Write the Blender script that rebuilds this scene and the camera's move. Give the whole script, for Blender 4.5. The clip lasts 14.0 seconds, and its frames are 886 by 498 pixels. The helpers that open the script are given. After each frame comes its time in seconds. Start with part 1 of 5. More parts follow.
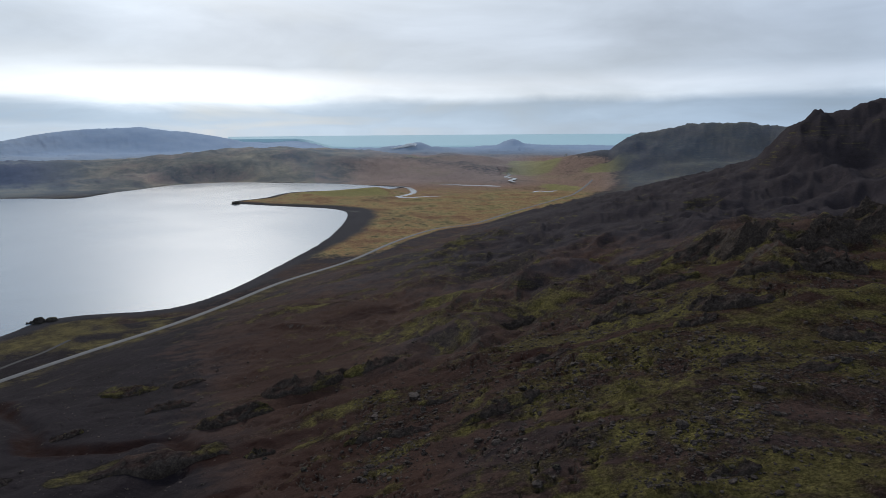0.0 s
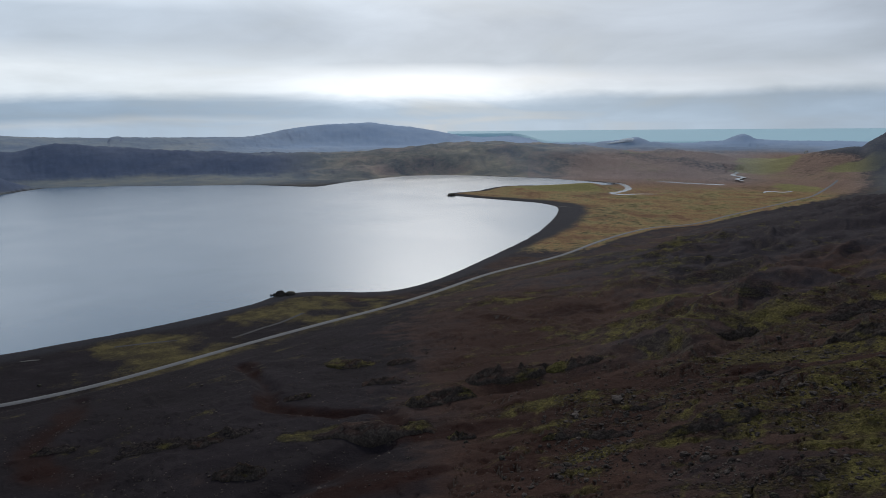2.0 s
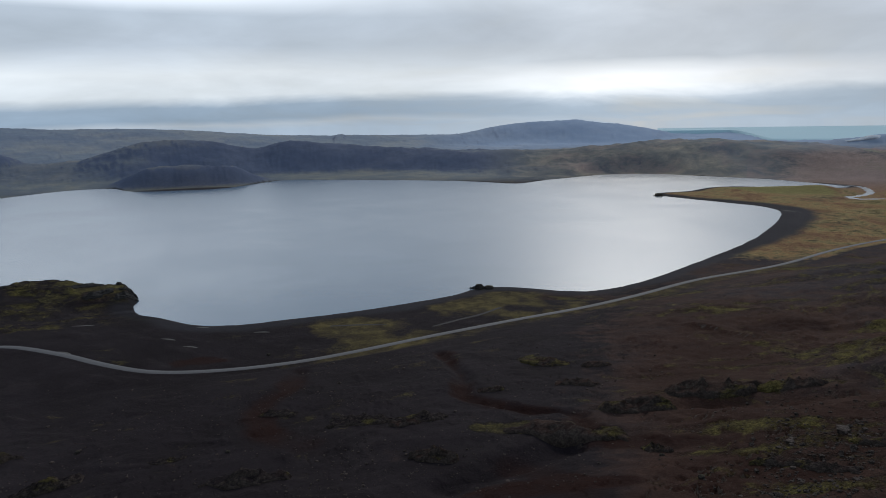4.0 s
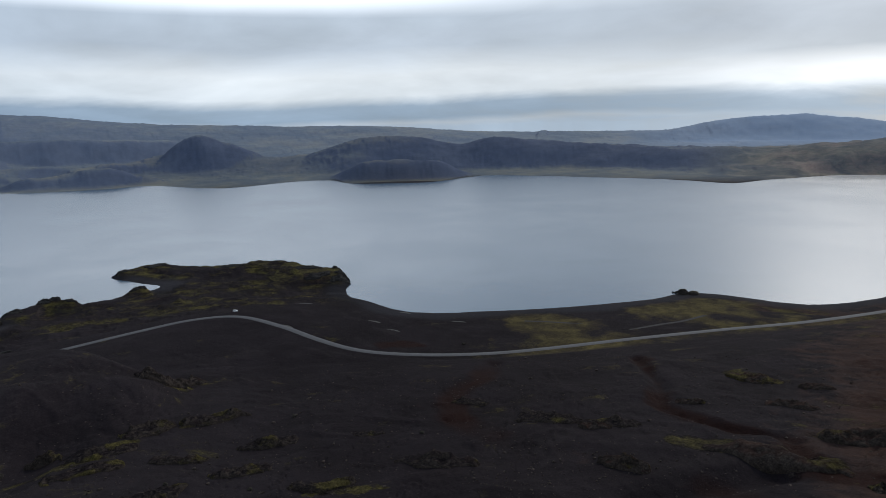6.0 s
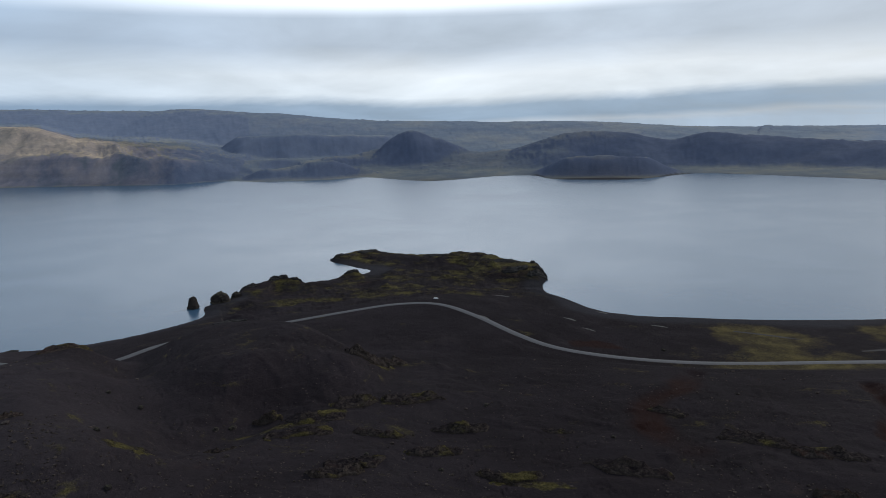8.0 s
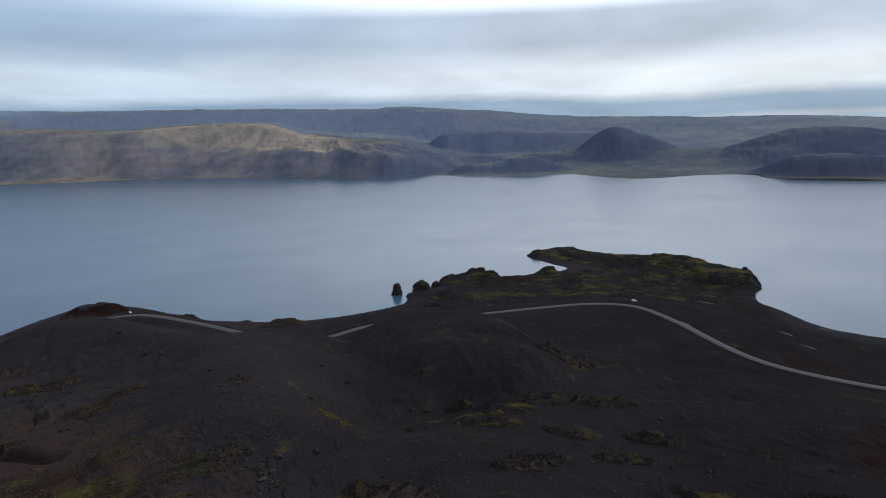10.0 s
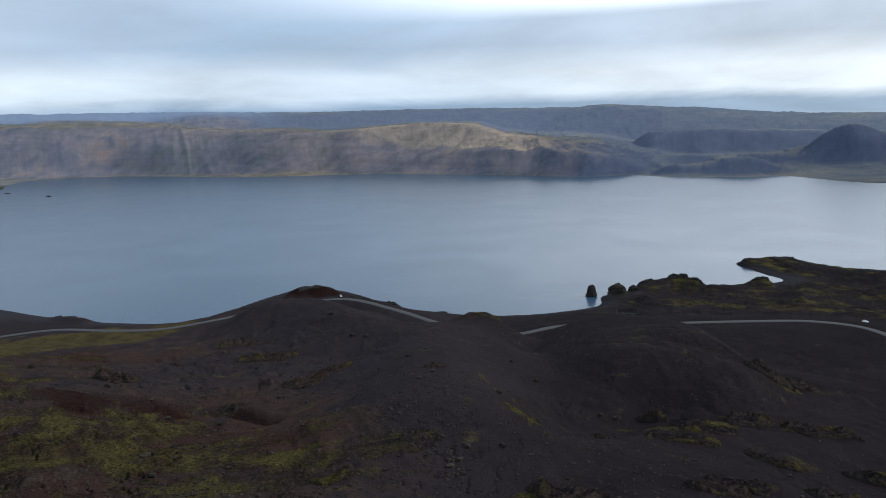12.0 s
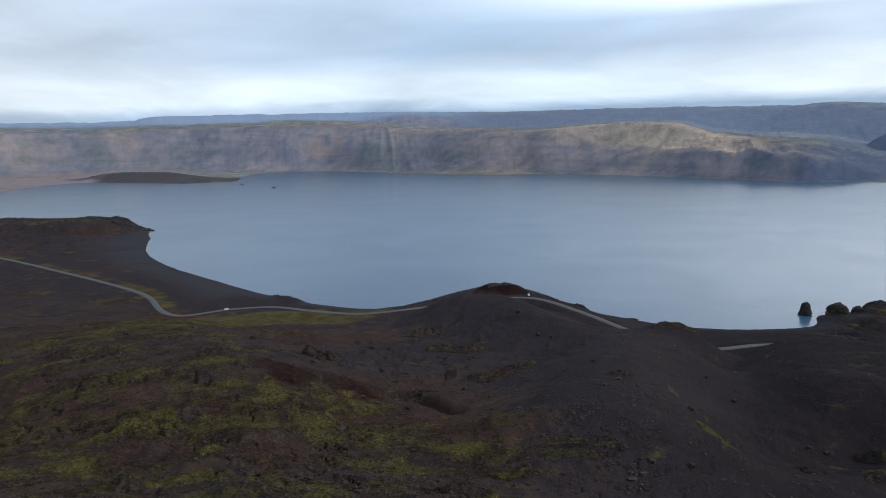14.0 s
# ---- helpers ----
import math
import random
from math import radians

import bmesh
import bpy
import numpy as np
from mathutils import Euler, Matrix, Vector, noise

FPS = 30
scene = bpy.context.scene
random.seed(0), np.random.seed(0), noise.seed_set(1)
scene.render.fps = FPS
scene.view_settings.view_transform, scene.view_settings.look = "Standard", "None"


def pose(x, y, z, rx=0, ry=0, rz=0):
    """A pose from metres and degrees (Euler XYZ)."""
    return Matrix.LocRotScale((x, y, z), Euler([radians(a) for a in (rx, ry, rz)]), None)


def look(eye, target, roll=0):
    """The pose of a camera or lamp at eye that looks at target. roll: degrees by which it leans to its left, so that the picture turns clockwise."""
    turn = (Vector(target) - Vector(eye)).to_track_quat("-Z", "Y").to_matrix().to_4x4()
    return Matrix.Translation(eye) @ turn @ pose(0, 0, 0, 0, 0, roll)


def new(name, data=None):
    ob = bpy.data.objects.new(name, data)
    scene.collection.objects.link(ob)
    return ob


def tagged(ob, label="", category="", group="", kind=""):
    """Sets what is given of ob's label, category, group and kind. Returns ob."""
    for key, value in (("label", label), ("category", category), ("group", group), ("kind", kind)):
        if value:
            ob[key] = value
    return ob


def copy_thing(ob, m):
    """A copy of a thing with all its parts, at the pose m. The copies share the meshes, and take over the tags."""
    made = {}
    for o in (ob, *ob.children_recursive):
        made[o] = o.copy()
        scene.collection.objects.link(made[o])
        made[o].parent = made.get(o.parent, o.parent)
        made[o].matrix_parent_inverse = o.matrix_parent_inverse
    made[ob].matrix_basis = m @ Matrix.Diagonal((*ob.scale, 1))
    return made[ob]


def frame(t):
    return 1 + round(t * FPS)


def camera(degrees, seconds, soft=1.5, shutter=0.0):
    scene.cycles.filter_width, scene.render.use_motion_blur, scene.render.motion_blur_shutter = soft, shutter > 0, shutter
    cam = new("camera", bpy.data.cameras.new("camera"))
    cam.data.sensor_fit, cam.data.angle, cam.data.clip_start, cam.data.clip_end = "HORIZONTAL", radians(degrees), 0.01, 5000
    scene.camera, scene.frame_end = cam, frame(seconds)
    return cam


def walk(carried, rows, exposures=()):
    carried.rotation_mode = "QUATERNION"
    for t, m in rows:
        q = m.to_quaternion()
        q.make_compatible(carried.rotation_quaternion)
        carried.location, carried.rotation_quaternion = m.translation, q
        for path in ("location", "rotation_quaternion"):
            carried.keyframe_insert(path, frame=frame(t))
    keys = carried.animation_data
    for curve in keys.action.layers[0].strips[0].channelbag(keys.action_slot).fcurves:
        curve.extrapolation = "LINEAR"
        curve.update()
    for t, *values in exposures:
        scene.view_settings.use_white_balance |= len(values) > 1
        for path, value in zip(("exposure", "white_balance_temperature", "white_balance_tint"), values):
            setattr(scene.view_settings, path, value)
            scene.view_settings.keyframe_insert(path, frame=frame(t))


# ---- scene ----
# Camera: a drone hovering over the west slope, 170 m above the lake, turning to its left.
cam = camera(66.3, 14.0, soft=0.4)
EYE = 170.0
# seconds, yaw to the left, pitch up, lean
PATH = [
    (0.0, -0.01, -10.05, -0.44),
    (0.5, 4.52, -10.18, -0.44),
    (1.0, 9.00, -10.26, -0.47),
    (1.5, 13.42, -10.30, -0.51),
    (2.0, 17.77, -10.33, -0.58),
    (2.5, 22.07, -10.34, -0.66),
    (3.0, 26.32, -10.34, -0.75),
    (3.5, 30.55, -10.34, -0.84),
    (4.0, 34.76, -10.33, -0.94),
    (4.5, 38.96, -10.33, -1.02),
    (5.0, 43.17, -10.33, -1.09),
    (5.5, 47.38, -10.33, -1.16),
    (6.0, 51.60, -10.34, -1.22),
    (6.5, 55.83, -10.34, -1.27),
    (7.0, 60.07, -10.35, -1.32),
    (7.5, 64.30, -10.35, -1.37),
    (8.0, 68.53, -10.35, -1.42),
    (8.5, 72.75, -10.33, -1.48),
    (9.0, 76.96, -10.31, -1.55),
    (9.5, 81.15, -10.28, -1.62),
    (10.0, 85.33, -10.23, -1.69),
    (10.5, 89.50, -10.16, -1.75),
    (11.0, 93.67, -10.08, -1.80),
    (11.5, 97.82, -9.97, -1.83),
    (12.0, 101.97, -9.86, -1.82),
    (12.5, 106.10, -9.73, -1.79),
    (13.0, 110.20, -9.61, -1.72),
    (13.5, 114.24, -9.51, -1.61),
    (14.0, 118.16, -9.44, -1.50),
]


def aim(yaw, pitch, lean):
    """The pose of the hovering camera, from degrees."""
    a, b = radians(yaw), radians(pitch)
    eye = Vector((0.0, 0.0, EYE))
    ahead = Vector((-math.sin(a) * math.cos(b), math.cos(a) * math.cos(b), math.sin(b)))
    return look(eye, eye + ahead * 100, lean)


walk(cam, [(t, aim(yaw, pitch, lean)) for t, yaw, pitch, lean in PATH],
     [(0.0, 0.15), (2.1, -0.10), (3.1, -0.20), (5.0, -0.20), (7.5, -0.11), (11.0, -0.02), (14.0, 0.26)])

# ---- world: an overcast autumn sky with the sun low behind cloud in the south ----
SUN_AZ, SUN_EL = 18.5, 14.0


def math_node(tree, op, a, b=None, c=None, clamp=False):
    n = tree.nodes.new("ShaderNodeMath")
    n.operation, n.use_clamp = op, clamp
    for i, v in enumerate((a, b, c)):
        if v is None:
            continue
        if isinstance(v, (int, float)):
            n.inputs[i].default_value = v
        else:
            tree.links.new(v, n.inputs[i])
    return n.outputs[0]


def mix_node(tree, fac, a, b, blend="MIX"):
    n = tree.nodes.new("ShaderNodeMix")
    n.data_type, n.blend_type = "RGBA", blend
    for i, v in ((0, fac), (6, a), (7, b)):
        if isinstance(v, (int, float)):
            n.inputs[i].default_value = v
        elif isinstance(v, tuple):
            n.inputs[i].default_value = (*v, 1.0)
        else:
            tree.links.new(v, n.inputs[i])
    return n.outputs[2]


def ramp_node(tree, fac, stops, ease="LINEAR"):
    n = tree.nodes.new("ShaderNodeValToRGB")
    n.color_ramp.interpolation = ease
    e = n.color_ramp.elements
    while len(e) < len(stops):
        e.new(0.5)
    for el, (at, col) in zip(e, stops):
        el.position = at
        el.color = (*col, 1.0) if isinstance(col, tuple) else (col, col, col, 1.0)
    tree.links.new(fac, n.inputs[0])
    return n.outputs[0]


def noise_node(tree, vec, scale, detail=6.0, rough=0.55, warp=0.0):
    n = tree.nodes.new("ShaderNodeTexNoise")
    n.inputs["Scale"].default_value = scale
    n.inputs["Detail"].default_value = detail
    n.inputs["Roughness"].default_value = rough
    n.inputs["Distortion"].default_value = warp
    tree.links.new(vec, n.inputs["Vector"])
    return n.outputs[0]


def make_world():
    world = bpy.data.worlds.new("overcast_sky")
    world.use_nodes = True
    t = world.node_tree
    t.nodes.clear()
    coord = t.nodes.new("ShaderNodeTexCoord").outputs["Generated"]
    sep = t.nodes.new("ShaderNodeSeparateXYZ")
    t.links.new(coord, sep.inputs[0])
    x, y, z = sep.outputs
    # clouds lie on a flat deck: they draw together towards the horizon
    up = math_node(t, "ADD", math_node(t, "MAXIMUM", z, 0.0), 0.15)
    flat = t.nodes.new("ShaderNodeCombineXYZ")
    t.links.new(math_node(t, "DIVIDE", x, up), flat.inputs[0])
    t.links.new(math_node(t, "DIVIDE", y, up), flat.inputs[1])
    big = noise_node(t, flat.outputs[0], 0.75, 5.0, 0.52, 0.4)
    puff = t.nodes.new("ShaderNodeMapping")
    puff.inputs["Scale"].default_value = (1.0, 1.0, 3.2)
    t.links.new(coord, puff.inputs["Vector"])
    fine = noise_node(t, puff.outputs[0], 3.4, 7.0, 0.55, 0.6)
    # a slow unevenness that lifts and lowers the cloud edge along the horizon
    lift = noise_node(t, coord, 1.6, 3.0, 0.5)
    zz = math_node(t, "ADD", z, math_node(t, "MULTIPLY", math_node(t, "SUBTRACT", lift, 0.5), 0.035))
    zz = math_node(t, "ADD", zz, math_node(t, "MULTIPLY", math_node(t, "SUBTRACT", fine, 0.5), 0.032))
    deck = ramp_node(t, math_node(t, "MULTIPLY", zz, 2.0, clamp=True), [
        (0.0, (0.44, 0.55, 0.68)), (0.012, (0.50, 0.58, 0.67)), (0.026, (0.33, 0.44, 0.57)), (0.062, (0.36, 0.47, 0.60)),
        (0.092, (0.80, 0.88, 0.95)), (0.15, (0.84, 0.91, 0.97)), (0.22, (0.58, 0.67, 0.78)), (0.42, (0.58, 0.69, 0.82)),
        (0.7, (0.48, 0.58, 0.72)), (1.0, (0.28, 0.35, 0.45))])
    south = ramp_node(t, math_node(t, "MULTIPLY", zz, 2.0, clamp=True), [
        (0.0, (0.50, 0.60, 0.71)), (0.03, (0.46, 0.56, 0.67)), (0.072, (0.43, 0.52, 0.62)), (0.096, (0.74, 0.80, 0.86)), (0.124, (0.74, 0.79, 0.85)), (0.165, (0.59, 0.65, 0.72)),
        (0.27, (0.57, 0.63, 0.71)), (0.42, (0.66, 0.73, 0.82)), (0.7, (0.50, 0.59, 0.71)), (1.0, (0.28, 0.35, 0.45))])
    deck = mix_node(t, ramp_node(t, math_node(t, "MULTIPLY", x, -1.0), [(0.25, 0.0), (0.8, 1.0)]), south, deck)
    shade = ramp_node(t, big, [(0.3, 0.86), (0.7, 1.12)])
    cloud = mix_node(t, 1.0, deck, shade, "MULTIPLY")
    streak = ramp_node(t, fine, [(0.3, 0.90), (0.7, 1.10)])
    cloud = mix_node(t, 1.0, cloud, streak, "MULTIPLY")
    # unseen western sky, brightened as added fill for the cliffs that face it
    west = math_node(t, "MULTIPLY", math_node(t, "MAXIMUM", math_node(t, "SUBTRACT", x, 0.5), 0.0), 2.6)
    cloud = mix_node(t, 1.0, cloud, math_node(t, "ADD", west, 1.0), "MULTIPLY")
    # bright patch added above the view in the east, to brighten the lake
    high = ramp_node(t, z, [(0.15, 0.0), (0.19, 1.0), (0.23, 1.0), (0.32, 0.1)])
    def towards(az, power):
        d = math_node(t, "MULTIPLY_ADD", x, -math.sin(radians(az)), math_node(t, "MULTIPLY", y, math.cos(radians(az))))
        return math_node(t, "POWER", math_node(t, "MAXIMUM", d, 0.0), power)
    east = math_node(t, "MULTIPLY", towards(72, 7.0), high)
    cloud = mix_node(t, towards(107, 9.0), cloud, mix_node(t, 1.0, cloud, (0.81, 0.875, 0.95), "MULTIPLY"))
    cloud = mix_node(t, towards(-42, 7.0), cloud, mix_node(t, 1.0, cloud, (0.60, 0.66, 0.74), "MULTIPLY"))
    cloud = mix_node(t, towards(138, 7.0), cloud, mix_node(t, 1.0, cloud, (0.90, 0.94, 0.98), "MULTIPLY"))
    # blue opening in the eastern cloud
    gap = math_node(t, "MULTIPLY", towards(116, 26.0), ramp_node(t, zz, [(0.07, 0.0), (0.105, 0.8), (0.17, 0.85), (0.30, 0.3)]))
    cloud = mix_node(t, math_node(t, "MULTIPLY", gap, ramp_node(t, fine, [(0.38, 0.45), (0.6, 1.0)])), cloud, (0.33, 0.49, 0.69))
    cloud = mix_node(t, math_node(t, "MULTIPLY", east, 1.0, clamp=True), cloud, (2.25, 2.40, 2.58))
    # glow of the hidden sun
    s = Vector((-math.sin(radians(SUN_AZ)) * math.cos(radians(SUN_EL)), math.cos(radians(SUN_AZ)) * math.cos(radians(SUN_EL)), math.sin(radians(SUN_EL))))
    dot = t.nodes.new("ShaderNodeVectorMath")
    dot.operation = "DOT_PRODUCT"
    dot.inputs[1].default_value = s
    t.links.new(coord, dot.inputs[0])
    near = math_node(t, "MAXIMUM", dot.outputs["Value"], 0.0)
    core = math_node(t, "POWER", near, 60.0)
    broad = math_node(t, "POWER", near, 34.0)
    rift = ramp_node(t, math_node(t, "MULTIPLY", zz, 4.0, clamp=True), [(0.0, 0.12), (0.10, 0.25), (0.15, 1.35), (0.25, 1.35), (0.34, 0.12), (0.72, 0.15), (0.95, 2.5), (1.0, 2.5)])
    glow = math_node(t, "ADD", math_node(t, "MULTIPLY", core, 0.85), math_node(t, "MULTIPLY", broad, 0.06))
    glow = math_node(t, "MULTIPLY", math_node(t, "MULTIPLY", glow, rift), math_node(t, "ADD", fine, 0.45))
    lit = t.nodes.new("ShaderNodeVectorMath")
    lit.operation = "SCALE"
    lit.inputs[0].default_value = (1.0, 0.98, 0.94)
    t.links.new(glow, lit.inputs["Scale"])
    cloud = mix_node(t, 1.0, cloud, lit.outputs[0], "ADD")
    # blue sky behind the thinner cloud
    sky = t.nodes.new("ShaderNodeTexSky")
    sky.sky_type, sky.sun_disc = "NISHITA", False
    sky.sun_elevation, sky.sun_rotation = radians(SUN_EL), radians(-SUN_AZ)
    blue = mix_node(t, 1.0, sky.outputs[0], (0.085, 0.10, 0.12), "MULTIPLY")
    cover = ramp_node(t, big, [(0.3, 0.965), (0.5, 1.0)])
    final = mix_node(t, cover, blue, cloud)
    bg = t.nodes.new("ShaderNodeBackground")
    t.links.new(final, bg.inputs[0])
    bg.inputs[1].default_value = 1.0
    out = t.nodes.new("ShaderNodeOutputWorld")
    t.links.new(bg.outputs[0], out.inputs[0])
    scene.world = world
    return s


SUN_DIR = make_world()
sun = new("sun", bpy.data.lights.new("sun", "SUN"))
sun.data.energy, sun.data.angle, sun.data.color = 1.4, radians(12), (1.0, 0.95, 0.88)
sun.matrix_world = look((SUN_DIR + Vector((0, 0, 0.35))) * 1000, (0, 0, 0))

# ---- the lie of the land ----
_tab = np.random.RandomState(7).rand(256, 256).astype(np.float32)


def value_noise(x, y):
    xi, yi = np.floor(x).astype(np.int64), np.floor(y).astype(np.int64)
    fx, fy = (x - xi).astype(np.float32), (y - yi).astype(np.float32)
    fx, fy = fx * fx * fx * (fx * (fx * 6 - 15) + 10), fy * fy * fy * (fy * (fy * 6 - 15) + 10)
    a, b = _tab[xi & 255, yi & 255], _tab[(xi + 1) & 255, yi & 255]
    c, d = _tab[xi & 255, (yi + 1) & 255], _tab[(xi + 1) & 255, (yi + 1) & 255]
    return (a + (b - a) * fx) * (1 - fy) + (c + (d - c) * fx) * fy


def fbm(x, y, size, octaves=4, seed=0, gain=0.5):
    """Noise from -1 to 1 whose largest lumps are about size metres."""
    total, amp, norm = 0.0, 1.0, 0.0
    for k in range(octaves):
        ca, sa = math.cos(k * 1.3 + seed), math.sin(k * 1.3 + seed)
        u, v = (x * ca - y * sa) / size + seed * 17.3 + k * 31.7, (x * sa + y * ca) / size - seed * 9.1 + k * 11.9
        total = total + amp * (value_noise(u, v) * 2 - 1)
        norm, amp, size = norm + amp, amp * gain, size / 2.03
    return total / norm


def crag(x, y, size, octaves=4, seed=0):
    """Sharp-crested noise from 0 to 1."""
    total, amp, norm = 0.0, 1.0, 0.0
    for k in range(octaves):
        total = total + amp * (1 - np.abs(fbm(x, y, size, 1, seed + k * 3.1)))
        norm, amp, size = norm + amp, amp * 0.55, size / 2.1
    return total / norm


def step(v, a, b):
    s = np.clip((v - a) / (b - a), 0, 1)
    return s * s * (3 - 2 * s)


def smooth_line(points, n=4, closed=False):
    """A line through all the points, rounded (Catmull-Rom)."""
    p = np.array(points, float)
    out, m = [], len(p)
    for i in range(m if closed else m - 1):
        if closed:
            q = [p[(i + k) % m] for k in (-1, 0, 1, 2)]
        else:
            q = [p[max(i - 1, 0)], p[i], p[i + 1], p[min(i + 2, m - 1)]]
        for k in range(n):
            s = k / n
            out.append(0.5 * (2 * q[1] + (q[2] - q[0]) * s + (2 * q[0] - 5 * q[1] + 4 * q[2] - q[3]) * s**2 + (3 * q[1] - q[0] - 3 * q[2] + q[3]) * s**3))
    if not closed:
        out.append(p[-1])
    return np.array(out)


def line_dist(x, y, line):
    """Distance to a line, and its height at the nearest point."""
    best = np.full(x.shape, 1e9, np.float32)
    high = np.zeros(x.shape, np.float32)
    for a, b in zip(line[:-1], line[1:]):
        dx, dy = b[0] - a[0], b[1] - a[1]
        s = np.clip(((x - a[0]) * dx + (y - a[1]) * dy) / max(dx * dx + dy * dy, 1e-6), 0, 1)
        d2 = (x - a[0] - s * dx) ** 2 + (y - a[1] - s * dy) ** 2
        near = d2 < best
        best = np.where(near, d2, best)
        if len(a) > 2:
            high = np.where(near, a[2] + s * (b[2] - a[2]), high)
    return np.sqrt(best), high


def inside(x, y, ring):
    odd = np.zeros(x.shape, bool)
    for a, b in zip(ring, np.roll(ring, -1, axis=0)):
        if a[1] == b[1]:
            continue
        odd ^= ((a[1] > y) != (b[1] > y)) & (x < (b[0] - a[0]) * (y - a[1]) / (b[1] - a[1]) + a[0])
    return odd


SHORE_WEST = [(-377, 555), (-371, 594), (-338, 620), (-268, 642), (-234, 711), (-209, 867), (-185, 1076), (-195, 1359), (-236, 1459), (-333, 1509),
              (-466, 1576), (-513, 1642), (-453, 1733), (-415, 1888), (-229, 1925), (-138, 1991)]
SHORE_SOUTH = [(-158, 2032), (-328, 2155), (-523, 2219), (-721, 2263), (-860, 2139), (-922, 1896), (-940, 1741), (-1073, 1752), (-1214, 1739),
               (-1388, 1683), (-1567, 1626), (-1714, 1534), (-1640, 1272), (-1705, 1153), (-1811, 1070), (-1958, 1103), (-2014, 985), (-1970, 734),
               (-2275, 609), (-2241, 490), (-2306, 271), (-2438, 146), (-2385, -14), (-2563, -336)]
SHORE_EAST = [(-2769, -880), (-2706, -1382), (-2932, -2173), (-2860, -2480), (-2600, -2500), (-2067, -2119), (-2011, -2568), (-1960, -2965), (-1510, -2741),
              (-950, -1950), (-1030, -1450), (-884, -1119), (-725, -926), (-649, -786), (-600, -648), (-558, -508), (-548, -417), (-572, -359)]
SHORE_NEAR = [(-690, -320), (-690, -255), (-623, -180), (-610, -139), (-604, -90), (-617, -40), (-648, 9), (-688, 15), (-704, 36), (-734, 54), (-764, 92), (-755, 117),
              (-738, 126), (-742, 150), (-754, 176), (-772, 208), (-800, 197), (-842, 182), (-868, 180), (-892, 206), (-884, 248), (-832, 282), (-806, 316), (-772, 364), (-722, 374),
              (-680, 390), (-640, 374), (-616, 358), (-587, 346), (-558, 350), (-498, 357), (-449, 415), (-410, 481)]
SHORE = smooth_line(SHORE_WEST + SHORE_SOUTH + SHORE_EAST + SHORE_NEAR, 3, True)

# the road along the west shore, from south to north, with its height
ROAD_SOUTH = [(640, 3500, 53), (545, 3000, 36), (528, 2560, 19), (496, 2236, 9), (357, 1791, 3), (280, 1620, 3), (131, 1343, 3), (57, 1200, 3), (-13, 1134, 3), (-71, 1009, 3),
              (-119, 854, 4), (-178, 733, 4), (-210, 636, 4), (-237, 566, 4), (-270, 500, 4), (-304, 427, 4), (-340, 345, 4), (-365, 300, 5)]
ROAD_NORTH = [(-393, 267, 6), (-421, 247, 7), (-459, 237, 8), (-506, 230, 9), (-556, 214, 10), (-574, 180, 10), (-574, 135, 9), (-567, 77, 8), (-541, -12, 11),
              (-508, -58, 12), (-528, -114, 13), (-560, -162, 15), (-588, -220, 17), (-574, -272, 13), (-530, -318, 11), (-506, -359, 8), (-503, -410, 6),
              (-500, -460, 6), (-475, -496, 6), (-440, -520, 6), (-445, -557, 6), (-484, -627, 6), (-506, -713, 7), (-534, -864, 8), (-564, -1047, 9),
              (-600, -1400, 14), (-700, -2200, 30)]
ROAD = smooth_line(ROAD_SOUTH + ROAD_NORTH, 4)
# the foot of the west slope
FOOT = smooth_line([(640, 3500, 53), (545, 2900, 33), (506, 2236, 9), (290, 1620, 4), (0, 1134, 4), (-160, 733, 5), (-290, 427, 6), (-390, 250, 8), (-480, 110, 10), (-515, -60, 12),
                    (-505, -250, 12), (-470, -420, 9), (-440, -600, 8), (-500, -864, 9), (-590, -1400, 15), (-690, -2200, 31)], 3)
LAKE_SIDE = np.vstack([ROAD[:, :2], [(-800, -6000), (-7000, -6000), (-7000, 7000), (1400, 7000)]])
UPHILL = np.vstack([FOOT[:, :2], [(-800, -6000), (7000, -6000), (7000, 7000), (1400, 7000)]])

# ridges, spurs and hills: a crest line with heights, its flat half-width, the reach of its slope
HILLS_NEAR = [
    ([(446, 792, 196), (466, 780, 210), (510, 757, 214), (700, 650, 246)], 5, 82),
    ([(290, 330, 128), (190, 80, 108), (210, -300, 112), (330, -900, 130)], 15, 330),
    ([(-250, -60, 64), (-330, -80, 55), (-400, -92, 45), (-452, -170, 41), (-500, -215, 40), (-503, -246, 37)], 6, 62),
    ([(-400, -85, 46), (-458, -76, 41)], 6, 40),
    ([(-400, 30, 43), (-474, 22, 34)], 16, 60),
    ([(-400, 58, 46), (-455, 50, 38.5)], 8, 55),
    ([(-626, -256, 19), (-624, -280, 18)], 3, 22),
    ([(-600, -228, 16), (-606, -190, 9)], 4, 20),
    ([(-664, 368, 9), (-700, 350, 10), (-750, 344, 12), (-782, 300, 8.5), (-812, 268, 6.5)], 14, 32),
    ([(-820, 258, 6), (-866, 234, 7.5), (-856, 198, 6)], 9, 14),
    ([(-728, 62, 7), (-746, 94, 9), (-738, 112, 9)], 6, 14),
    ([(-720, 130, 5), (-726, 158, 4), (-738, 180, 8)], 5, 14),
    ([(-880, -1235, 23), (-780, -1400, 23), (-640, -1520, 27)], 60, 75),
    ([(-190, -260, 78), (-270, -350, 57)], 15, 110),
    ([(-566, -500, 8), (-545, -470, 7)], 4, 20),
    ([(-185, 1840, 15), (-230, 1830, 12), (-300, 1800, 9), (-380, 1770, 6)], 15, 60),
]
